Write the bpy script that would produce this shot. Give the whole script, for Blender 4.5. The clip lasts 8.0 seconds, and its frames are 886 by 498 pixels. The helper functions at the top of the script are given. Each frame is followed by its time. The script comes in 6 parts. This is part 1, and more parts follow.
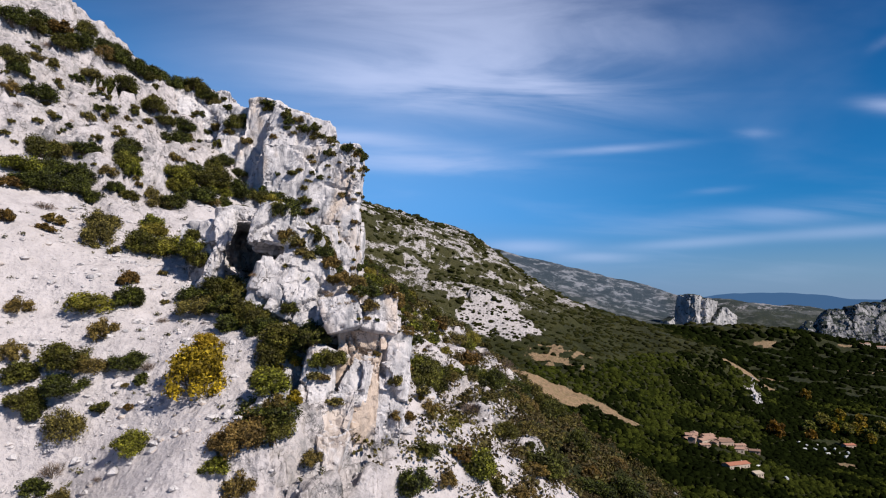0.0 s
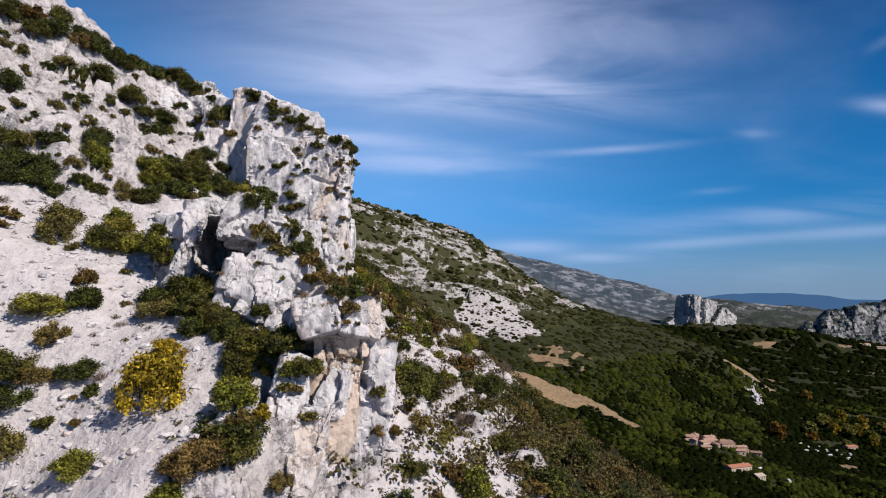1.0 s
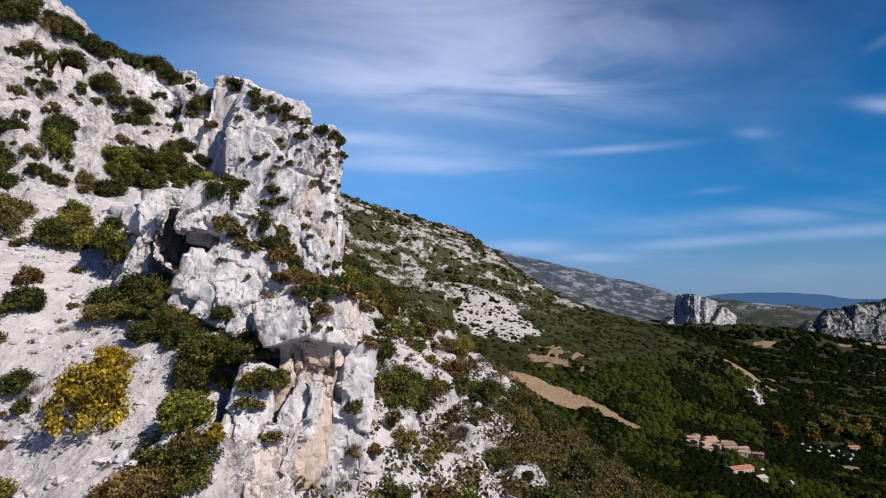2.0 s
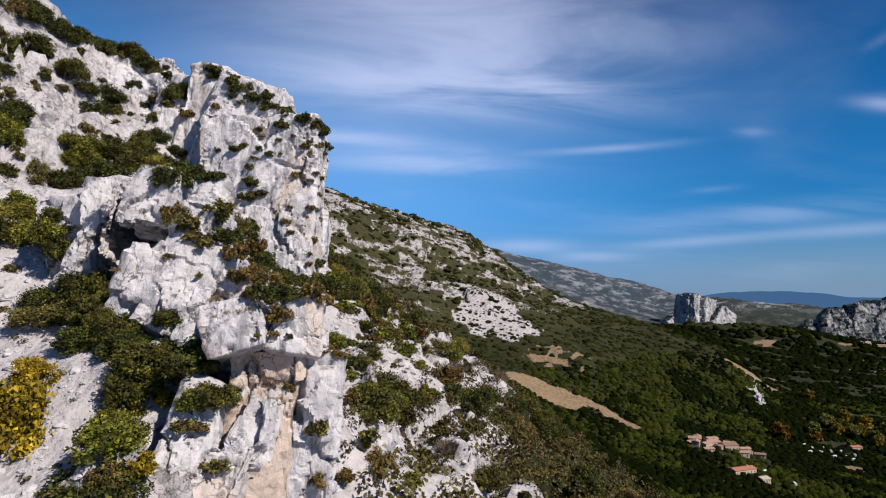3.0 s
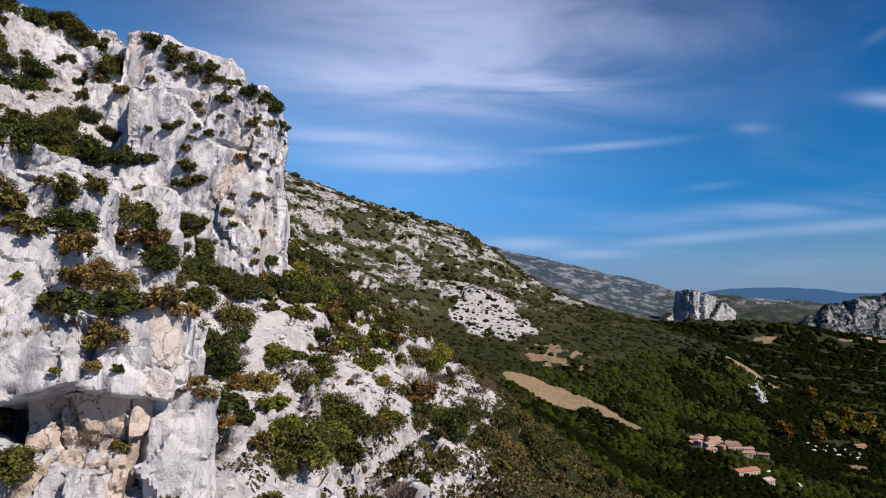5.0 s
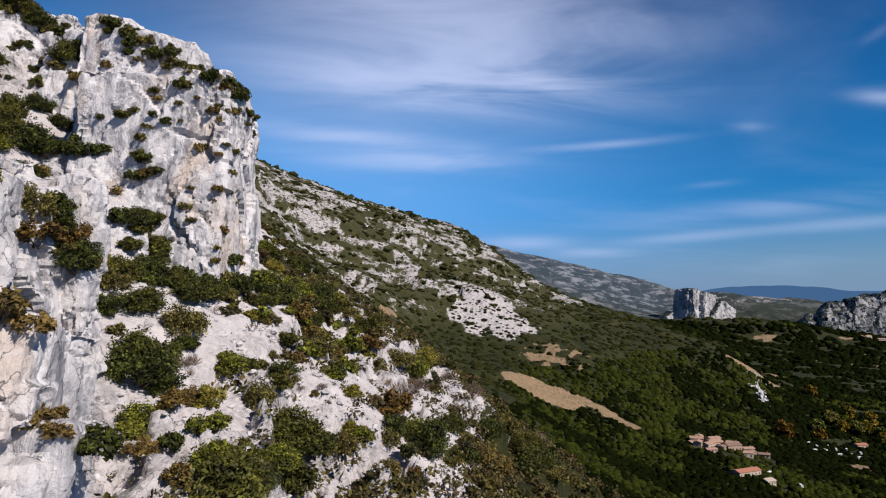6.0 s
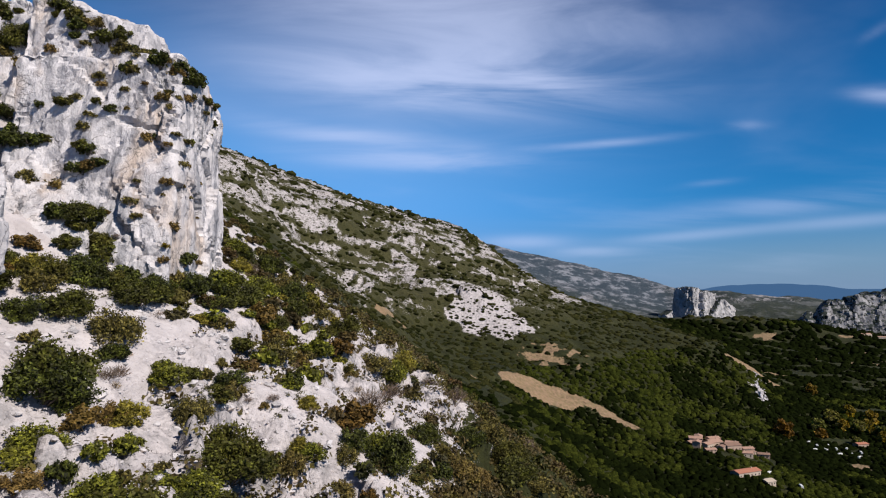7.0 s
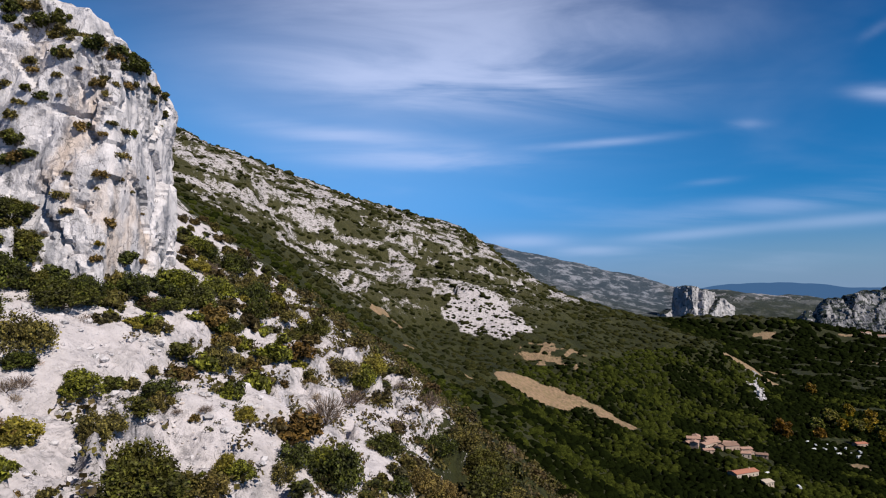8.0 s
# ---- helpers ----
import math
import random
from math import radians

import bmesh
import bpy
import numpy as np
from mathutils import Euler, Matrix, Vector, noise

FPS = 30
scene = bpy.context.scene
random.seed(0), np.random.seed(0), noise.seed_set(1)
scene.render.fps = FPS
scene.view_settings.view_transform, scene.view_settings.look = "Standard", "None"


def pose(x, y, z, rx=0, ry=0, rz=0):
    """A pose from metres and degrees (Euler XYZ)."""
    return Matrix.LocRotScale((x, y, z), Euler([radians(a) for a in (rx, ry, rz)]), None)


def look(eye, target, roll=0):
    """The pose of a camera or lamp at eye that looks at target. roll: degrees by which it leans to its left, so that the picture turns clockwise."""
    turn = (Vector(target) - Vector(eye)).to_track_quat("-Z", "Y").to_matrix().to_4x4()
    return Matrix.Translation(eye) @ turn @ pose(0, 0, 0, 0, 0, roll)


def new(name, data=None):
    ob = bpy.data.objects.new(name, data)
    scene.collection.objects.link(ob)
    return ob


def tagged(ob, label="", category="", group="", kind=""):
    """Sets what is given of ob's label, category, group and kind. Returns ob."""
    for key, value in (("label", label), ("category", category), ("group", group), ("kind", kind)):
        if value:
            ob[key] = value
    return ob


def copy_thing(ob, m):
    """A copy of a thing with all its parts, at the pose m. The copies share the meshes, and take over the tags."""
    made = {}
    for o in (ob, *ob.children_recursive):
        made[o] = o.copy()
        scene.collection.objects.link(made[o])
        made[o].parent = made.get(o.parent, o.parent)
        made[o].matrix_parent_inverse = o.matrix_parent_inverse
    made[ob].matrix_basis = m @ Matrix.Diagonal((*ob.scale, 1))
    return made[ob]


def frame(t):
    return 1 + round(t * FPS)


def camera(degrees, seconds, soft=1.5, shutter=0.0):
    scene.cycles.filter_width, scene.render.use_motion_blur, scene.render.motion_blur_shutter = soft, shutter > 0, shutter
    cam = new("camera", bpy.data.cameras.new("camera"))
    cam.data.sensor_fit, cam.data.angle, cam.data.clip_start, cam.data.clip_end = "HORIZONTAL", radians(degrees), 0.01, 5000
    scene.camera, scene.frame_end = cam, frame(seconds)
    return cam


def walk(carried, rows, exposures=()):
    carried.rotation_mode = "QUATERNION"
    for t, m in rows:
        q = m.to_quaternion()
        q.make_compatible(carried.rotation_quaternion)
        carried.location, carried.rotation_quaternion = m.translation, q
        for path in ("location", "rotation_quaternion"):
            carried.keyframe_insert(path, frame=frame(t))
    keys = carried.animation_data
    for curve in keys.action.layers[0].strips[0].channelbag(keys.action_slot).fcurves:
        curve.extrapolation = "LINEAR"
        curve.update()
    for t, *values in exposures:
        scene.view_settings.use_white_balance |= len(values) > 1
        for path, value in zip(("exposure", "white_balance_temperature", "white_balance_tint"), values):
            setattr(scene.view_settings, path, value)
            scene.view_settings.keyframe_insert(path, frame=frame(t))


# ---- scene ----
cam = camera(73.7, 8.0, 1.15)
# seconds, eye, yaw, pitch, roll
ROWS = [
    (0, 0.4555, -0.7469, -0.188, 0.1979, 5.1789, 0.9854),
    (0.5, 0.9037, 2.3341, -0.1403, 0.1633, 5.2116, 0.9797),
    (1, 1.3852, 5.5205, -0.0834, 0.1297, 5.2297, 0.955),
    (1.5, 1.9061, 8.7911, -0.0136, 0.0971, 5.2345, 0.9136),
    (2, 2.4739, 12.1245, 0.0719, 0.0658, 5.2279, 0.8577),
    (2.5, 3.0982, 15.4987, 0.1745, 0.0359, 5.2111, 0.7895),
    (3, 3.7901, 18.8913, 0.2947, 0.0075, 5.1859, 0.711),
    (3.5, 4.5625, 22.2798, 0.4319, -0.0192, 5.1539, 0.6247),
    (4, 5.4298, 25.6411, 0.5842, -0.0441, 5.1167, 0.5323),
    (4.5, 6.4084, 28.9519, 0.7486, -0.0672, 5.0758, 0.4365),
    (5, 7.5162, 32.1883, 0.9211, -0.0881, 5.0328, 0.3391),
    (5.5, 8.7729, 35.3263, 1.0965, -0.1069, 4.9894, 0.2423),
    (6, 10.1998, 38.3413, 1.2684, -0.1234, 4.9469, 0.1485),
    (6.5, 11.82, 41.2084, 1.4293, -0.1374, 4.9071, 0.0597),
    (7, 13.6583, 43.9025, 1.5707, -0.1488, 4.8716, -0.0219),
    (7.5, 15.7412, 46.3978, 1.6828, -0.1576, 4.8418, -0.0941),
    (8, 18.0968, 48.6685, 1.7547, -0.1634, 4.8196, -0.1548),
]
walk(cam, [(t, pose(x, y, z, 90 + pitch, 0, 1 * yaw) @ pose(0, 0, 0, 0, 0, roll)) for t, x, y, z, yaw, pitch, roll in ROWS])


# ---- world, sun, exposure ----
SUN = Vector((0.80, -0.60, 0.86)).normalized()
world = bpy.data.worlds.new("sky")
scene.world = world
world.use_nodes = True


def sky_nodes():
    nt = world.node_tree
    nt.nodes.clear()
    N, L = nt.nodes.new, nt.links.new

    def m(op, a, b=None, c=None):
        n = N("ShaderNodeMath")
        n.operation = op
        for i, s in enumerate((a, b, c)):
            if s is None:
                continue
            if isinstance(s, (int, float)):
                n.inputs[i].default_value = s
            else:
                L(s, n.inputs[i])
        return n.outputs[0]

    sky = N("ShaderNodeTexSky")
    sky.sky_type = "NISHITA"
    sky.sun_disc = False
    sky.sun_elevation = math.asin(SUN.z)
    sky.sun_rotation = math.atan2(SUN.x, SUN.y)
    sky.altitude = 400
    sky.air_density, sky.dust_density, sky.ozone_density = 1.0, 0.4, 3.0
    coord = N("ShaderNodeTexCoord")
    sep = N("ShaderNodeSeparateXYZ")
    L(coord.outputs["Generated"], sep.inputs[0])
    x, y, z = sep.outputs
    # cirrus lies on a high flat layer
    low = m("MAXIMUM", z, 0.0)
    far = m("DIVIDE", 1.0, m("ADD", low, 0.16))
    px, py = m("MULTIPLY", x, far), m("MULTIPLY", y, far)

    def layer(sx, sy, turn, detail, scale, rough, warp, seed):
        v = N("ShaderNodeCombineXYZ")
        L(px, v.inputs[0]), L(py, v.inputs[1])
        v.inputs[2].default_value = seed
        mp = N("ShaderNodeMapping")
        mp.inputs["Rotation"].default_value = (0, 0, radians(turn))
        mp.inputs["Scale"].default_value = (sx, sy, 1)
        L(v.outputs[0], mp.inputs[0])
        t = N("ShaderNodeTexNoise")
        t.inputs["Scale"].default_value = scale
        t.inputs["Detail"].default_value = detail
        t.inputs["Roughness"].default_value = rough
        t.inputs["Distortion"].default_value = warp
        L(mp.outputs[0], t.inputs["Vector"])
        return t.outputs["Fac"]

    def bank(az, el, wide, high, slant=0.0):
        """A soft-edged bank of cloud round a direction, in degrees."""
        across = m("SUBTRACT", m("ARCTAN2", x, y), radians(az))
        up = m("SUBTRACT", m("ARCSINE", z), m("MULTIPLY_ADD", across, slant, radians(el)))
        a, b = m("DIVIDE", across, radians(wide)), m("DIVIDE", up, radians(high))
        d = m("ADD", m("MULTIPLY", a, a), m("MULTIPLY", b, b))
        return m("EXPONENT", m("MULTIPLY", d, -1.0))

    def ramp(v, lo, hi):
        n = N("ShaderNodeMapRange")
        n.interpolation_type = "SMOOTHSTEP"
        n.inputs["From Min"].default_value, n.inputs["From Max"].default_value = lo, hi
        L(v, n.inputs["Value"])
        return n.outputs[0]

    wisps = layer(0.6, 1.7, 18, 7, 1.7, 0.55, 0.9, 3.0)
    veil = layer(0.8, 1.2, -25, 5, 0.9, 0.5, 0.6, 9.0)
    streaks = layer(0.4, 1.6, 4, 6, 1.6, 0.5, 0.4, 17.0)
    total = None
    for b, v, gain in SKY_BANKS(bank, wisps, veil, streaks):
        k = m("MULTIPLY", b, gain)
        if v is not None:
            k = m("MULTIPLY", k, ramp(v, 0.30, 0.74))
        total = k if total is None else m("ADD", total, k)
    thin = m("MULTIPLY", ramp(veil, 0.45, 0.8), 0.10)
    cover = m("MULTIPLY", m("SUBTRACT", 1.0, m("EXPONENT", m("MULTIPLY", m("ADD", total, thin), -1.3))), 0.9)
    fade = ramp(z, -0.01, 0.06)
    cover = m("MULTIPLY", cover, fade)
    mix = N("ShaderNodeMix")
    mix.data_type = "RGBA"
    hue = N("ShaderNodeHueSaturation")
    hue.inputs["Saturation"].default_value = SKY_SAT
    hue.inputs["Hue"].default_value = 0.511
    hue.inputs["Value"].default_value = 0.86
    L(sky.outputs[0], hue.inputs["Color"])
    low_blue = N("ShaderNodeMix")
    low_blue.data_type = "RGBA"
    L(m("MULTIPLY", ramp(z, 0.52, 0.12), m("MULTIPLY_ADD", ramp(x, 0.62, -0.15), 0.62, 0.28)), low_blue.inputs["Factor"])
    L(hue.outputs[0], low_blue.inputs["A"])
    low_blue.inputs["B"].default_value = LOW_BLUE
    haze = N("ShaderNodeMix")
    haze.data_type = "RGBA"
    L(ramp(z, 0.16, -0.03), haze.inputs["Factor"])
    L(low_blue.outputs["Result"], haze.inputs["A"])
    haze.inputs["B"].default_value = HAZE
    L(cover, mix.inputs["Factor"])
    L(haze.outputs["Result"], mix.inputs["A"])
    mix.inputs["B"].default_value = CLOUD
    bg = N("ShaderNodeBackground")
    bg.inputs["Strength"].default_value = SKY_STRENGTH
    L(mix.outputs["Result"], bg.inputs["Color"])
    out = N("ShaderNodeOutputWorld")
    L(bg.outputs[0], out.inputs[0])


SKY_STRENGTH, SKY_SAT = 0.055, 1.85
CLOUD = (8.3, 9.4, 13.2, 1)
LOW_BLUE = (0.85, 4.8, 11.4, 1)
HAZE = (2.3, 3.7, 6.0, 1)


def SKY_BANKS(bank, wisps, veil, streaks):
    return [
        (bank(-1, 31, 19, 8, 0.0), None, 0.36),
        (bank(2, 25, 17, 6, -0.1), wisps, 0.8),
        (bank(-13, 20, 16, 7, 0.0), None, 0.13),
        (bank(-8, 9, 20, 12, 0.0), None, 0.10),
        (bank(-3, 20.5, 13, 2.2, -0.06), wisps, 0.8),
        (bank(9, 21.0, 5, 1.6, -0.35), wisps, 0.5),
        (bank(-7, 15.2, 11, 1.0, -0.10), streaks, 0.8),
        (bank(-3, 13.4, 9, 0.9, -0.02), wisps, 0.6),
        (bank(14, 14.4, 6, 0.35, 0.02), streaks, 0.8),
        (bank(31, 7.9, 15, 0.9, 0.05), streaks, 0.34),
        (bank(23, 5.7, 6, 0.45, 0.05), None, 0.26),
        (bank(35, 6.2, 6, 0.5, 0.02), None, 0.26),
        (bank(8, 5.5, 4, 0.6, 0.0), None, 0.34),
        (bank(14, 4.5, 3, 0.4, 0.0), None, 0.22),
        (bank(38, 15.6, 2.2, 0.6, -0.25), wisps, 0.55),
        (bank(37.5, 20.5, 1.0, 0.4, 0.3), wisps, 0.4),
        (bank(28, 14.8, 1.4, 0.4, -0.1), wisps, 0.2),
        (bank(24.5, 10.2, 2.4, 0.3, 0.05), streaks, 0.2),
    ]


sky_nodes()
sun = new("sun", bpy.data.lights.new("sun", "SUN"))
sun.data.energy, sun.data.angle, sun.data.color = 5.0, radians(0.53), (1.0, 0.925, 0.84)
sun.matrix_world = look(SUN * 300, (0, 0, 0))
scene.view_settings.exposure = 0.5


# ---- noise on arrays ----
def hashed(ix, iy, iz, salt=0):
    n = (ix.astype(np.int64) * 374761393 + iy.astype(np.int64) * 668265263 + iz.astype(np.int64) * 2147483647 + salt * 974711) & 0xFFFFFFFF
    n = ((n ^ (n >> 13)) * 1274126177) & 0xFFFFFFFF
    n = ((n ^ (n >> 16)) * 2246822519) & 0xFFFFFFFF
    return ((n ^ (n >> 15)) & 0xFFFFFF) / float(0xFFFFFF)


def value_noise(p, salt=0):
    """Smooth noise in -1..1 at the rows of p."""
    i = np.floor(p)
    f = p - i
    i = i.astype(np.int64)
    f = f * f * f * (f * (f * 6 - 15) + 10)
    out = 0
    for dx in (0, 1):
        for dy in (0, 1):
            for dz in (0, 1):
                w = (f[:, 0] if dx else 1 - f[:, 0]) * (f[:, 1] if dy else 1 - f[:, 1]) * (f[:, 2] if dz else 1 - f[:, 2])
                out = out + w * hashed(i[:, 0] + dx, i[:, 1] + dy, i[:, 2] + dz, salt)
    return out * 2 - 1


def fbm(p, octaves=4, salt=0, gain=0.5):
    out, amp = 0, 1.0
    for o in range(octaves):
        out = out + amp * value_noise(p * 2.03 ** o + 17.3 * o, salt + o)
        amp *= gain
    return out


def cells(p, salt=0):
    """Worley cells: distance to the nearest, gap to the second, and a random number of the nearest."""
    i = np.floor(p).astype(np.int64)
    near = np.full(len(p), 9.0)
    second = np.full(len(p), 9.0)
    mark = np.zeros(len(p))
    for dx in (-1, 0, 1):
        for dy in (-1, 0, 1):
            for dz in (-1, 0, 1):
                c = (i[:, 0] + dx, i[:, 1] + dy, i[:, 2] + dz)
                q = np.stack([c[k] + hashed(*c, salt + 1 + k) for k in range(3)], 1)
                d = np.sqrt(((q - p) ** 2).sum(1))
                closer = d < near
                second = np.where(closer, near, np.minimum(second, d))
                mark = np.where(closer, hashed(*c, salt + 7), mark)
                near = np.where(closer, d, near)
    return near, second - near, mark


def facets(p, salt=0):
    """Broken rock: every cell is a tilted plane with a step to the next one. Gives the height and the gap to the edge."""
    i = np.floor(p).astype(np.int64)
    near = np.full(len(p), 9.0)
    second = np.full(len(p), 9.0)
    height = np.zeros(len(p))
    for dx in (-1, 0, 1):
        for dy in (-1, 0, 1):
            for dz in (-1, 0, 1):
                c = (i[:, 0] + dx, i[:, 1] + dy, i[:, 2] + dz)
                q = p - np.stack([c[k] + hashed(*c, salt + 1 + k) for k in range(3)], 1)
                d = np.sqrt((q ** 2).sum(1))
                tilt = sum(q[:, k] * (hashed(*c, salt + 11 + k) - 0.5) for k in range(3))
                closer = d < near
                second = np.where(closer, near, np.minimum(second, d))
                height = np.where(closer, hashed(*c, salt + 7) - 0.5 + 1.5 * tilt, height)
                near = np.where(closer, d, near)
    return height, second - near


def smooth(lo, hi, v):
    t = np.clip((v - lo) / (hi - lo), 0, 1)
    return t * t * (3 - 2 * t)


# ---- materials ----
class Nodes:
    def __init__(self, name):
        self.mat = bpy.data.materials.new(name)
        self.mat.use_nodes = True
        self.nt = self.mat.node_tree
        self.bsdf = self.nt.nodes["Principled BSDF"]
        self.coord = self.nt.nodes.new("ShaderNodeTexCoord").outputs["Object"]

    def link(self, a, b):
        self.nt.links.new(a, b)

    def noise(self, scale, detail=4, rough=0.55, stretch=(1, 1, 1), warp=0.0, src=None):
        mp = self.nt.nodes.new("ShaderNodeMapping")
        mp.inputs["Scale"].default_value = stretch
        self.link(src or self.coord, mp.inputs[0])
        n = self.nt.nodes.new("ShaderNodeTexNoise")
        for k, v in (("Scale", scale), ("Detail", detail), ("Roughness", rough), ("Distortion", warp)):
            n.inputs[k].default_value = v
        self.link(mp.outputs[0], n.inputs["Vector"])
        return n.outputs["Fac"]

    def voronoi(self, scale, feature="F1", stretch=(1, 1, 1), out="Distance", warp=0.0):
        mp = self.nt.nodes.new("ShaderNodeMapping")
        mp.inputs["Scale"].default_value = stretch
        src = self.coord
        if warp:
            bend = self.nt.nodes.new("ShaderNodeTexNoise")
            bend.inputs["Scale"].default_value, bend.inputs["Detail"].default_value = 0.7, 5
            self.link(self.coord, bend.inputs["Vector"])
            shift = self.nt.nodes.new("ShaderNodeVectorMath")
            shift.operation = "MULTIPLY_ADD"
            self.link(bend.outputs["Color"], shift.inputs[0])
            shift.inputs[1].default_value = (warp, warp, warp)
            self.link(self.coord, shift.inputs[2])
            src = shift.outputs[0]
        self.link(src, mp.inputs[0])
        n = self.nt.nodes.new("ShaderNodeTexVoronoi")
        n.feature = feature
        n.inputs["Scale"].default_value = scale
        self.link(mp.outputs[0], n.inputs["Vector"])
        return n.outputs[out]

    def range(self, v, lo, hi, a=0.0, b=1.0):
        n = self.nt.nodes.new("ShaderNodeMapRange")
        n.interpolation_type = "SMOOTHSTEP"
        for k, x in (("From Min", lo), ("From Max", hi), ("To Min", a), ("To Max", b)):
            n.inputs[k].default_value = x
        self.link(v, n.inputs["Value"])
        return n.outputs[0]

    def math(self, op, a, b):
        n = self.nt.nodes.new("ShaderNodeMath")
        n.operation = op
        for i, s in enumerate((a, b)):
            if isinstance(s, (int, float)):
                n.inputs[i].default_value = s
            else:
                self.link(s, n.inputs[i])
        return n.outputs[0]

    def mix(self, fac, a, b, kind="MIX"):
        n = self.nt.nodes.new("ShaderNodeMix")
        n.data_type, n.blend_type = "RGBA", kind
        for key, s in (("Factor", fac), ("A", a), ("B", b)):
            sock = [i for i in n.inputs if i.name == key and (i.type == "RGBA" or key == "Factor")][0]
            if isinstance(s, (int, float)):
                sock.default_value = s
            elif isinstance(s, tuple):
                sock.default_value = (*s, 1)
            else:
                self.link(s, sock)
        return [o for o in n.outputs if o.type == "RGBA"][0]

    def attribute(self, name):
        n = self.nt.nodes.new("ShaderNodeAttribute")
        n.attribute_name = name
        return n.outputs["Fac"]

    def random(self):
        return self.nt.nodes.new("ShaderNodeObjectInfo").outputs["Random"]

    def island(self):
        return self.nt.nodes.new("ShaderNodeNewGeometry").outputs["Random Per Island"]

    def steep(self):
        g = self.nt.nodes.new("ShaderNodeNewGeometry")
        s = self.nt.nodes.new("ShaderNodeSeparateXYZ")
        self.link(g.outputs["Normal"], s.inputs[0])
        return s.outputs[2]

    def bump(self, height, strength, dist, after=None):
        n = self.nt.nodes.new("ShaderNodeBump")
        n.inputs["Strength"].default_value, n.inputs["Distance"].default_value = strength, dist
        self.link(height, n.inputs["Height"])
        if after:
            self.link(after, n.inputs["Normal"])
        return n.outputs[0]

    def broken(self, scale, amount, stretch=(1, 1, 1), warp=0.6, after=None):
        """Normals of broken rock: every cell leans its own way."""
        lean = self.nt.nodes.new("ShaderNodeVectorMath")
        lean.operation = "SUBTRACT"
        self.link(self.voronoi(scale, "F1", stretch, "Color", warp), lean.inputs[0])
        lean.inputs[1].default_value = (0.5, 0.5, 0.5)
        add = self.nt.nodes.new("ShaderNodeVectorMath")
        add.operation = "MULTIPLY_ADD"
        self.link(lean.outputs[0], add.inputs[0])
        if isinstance(amount, (int, float)):
            add.inputs[1].default_value = (amount, amount, amount)
        else:
            self.link(amount, add.inputs[1])
        self.link(after or self.nt.nodes.new("ShaderNodeNewGeometry").outputs["Normal"], add.inputs[2])
        unit = self.nt.nodes.new("ShaderNodeVectorMath")
        unit.operation = "NORMALIZE"
        self.link(add.outputs[0], unit.inputs[0])
        return unit.outputs[0]

    def finish(self, colour, rough=0.9, normal=None, spec=0.25):
        if isinstance(colour, tuple):
            self.bsdf.inputs["Base Color"].default_value = (*colour, 1)
        else:
            self.link(colour, self.bsdf.inputs["Base Color"])
        self.bsdf.inputs["Roughness"].default_value = rough
        self.bsdf.inputs["Specular IOR Level"].default_value = spec
        if normal:
            self.link(normal, self.bsdf.inputs["Normal"])
        return self.mat


def limestone(name, warm=0.0, more=0.0):
    k = Nodes(name)
    big = k.noise(0.09, 5, 0.6)
    mid = k.noise(0.55, 6, 0.62, warp=0.4)
    fine = k.noise(3.2, 6, 0.65)
    col = k.mix(k.range(mid, 0.3, 0.7), (0.386, 0.365, 0.372), (0.500, 0.474, 0.484))
    col = k.mix(k.range(big, 0.5, 0.74, 0, 0.5), col, (0.2628, 0.257, 0.2672))
    # water streaks run down the steep faces
    streak = k.noise(0.5, 5, 0.6, stretch=(1.6, 1.6, 0.09), warp=0.3)
    wall = k.range(k.steep(), 0.35, 0.7, 1, 0)
    col = k.mix(k.math("MULTIPLY", k.range(streak, 0.50, 0.64, 0, 0.75), wall), col, (0.1825, 0.1825, 0.1971))
    # ochre where old overhangs have kept the wall dry
    dry = k.noise(0.16, 4, 0.55, stretch=(1, 1, 0.5))
    col = k.mix(k.math("MULTIPLY", k.range(dry, 0.52 - more, 0.66 - more, 0, 0.55 + warm), wall), col, (0.42, 0.315, 0.235))
    crack = k.voronoi(0.33, "DISTANCE_TO_EDGE", stretch=(1, 1, 0.5), warp=4.0)
    some = k.range(k.noise(0.25, 3), 0.42, 0.56)
    col = k.mix(k.math("MULTIPLY", k.range(crack, 0.0, 0.022, 0.8, 0), some), col, (0.0511, 0.0482, 0.0453))
    spots = k.noise(1.3, 7, 0.7)
    col = k.mix(k.range(spots, 0.60, 0.72, 0, 0.4), col, (0.2044, 0.2022, 0.2008))
    rib = k.noise(1.1, 7, 0.68, stretch=(1, 1, 0.45), warp=0.8)
    n = k.broken(0.55, 0.42, (1, 1, 0.6), 1.6)
    n = k.broken(1.7, 0.45, (1, 1, 0.7), 0.7, n)
    n = k.bump(mid, 0.5, 0.3, n)
    n = k.bump(rib, 0.8, 0.30, n)
    n = k.bump(crack, 0.15, 0.2, n)
    n = k.bump(fine, 0.8, 0.12, n)
    return k.finish(col, 0.92, n, 0.2)


def far_rock(name, lo, hi, dark, light):
    k = Nodes(name)
    n = k.noise(0.03, 7, 0.65, stretch=(1, 1, 0.5))
    up = k.range(k.steep(), 0.40, 0.75)
    col = k.mix(k.range(n, 0.35, 0.65), dark, light)
    scrub = k.math("ADD", up, k.range(k.noise(0.045, 7, 0.7), lo, hi, 0, 0.8))
    col = k.mix(k.range(scrub, 0.4, 0.7), col, (0.024, 0.030, 0.026))
    return k.finish(col, 0.95, k.bump(n, 1.0, 8.0), 0.1)


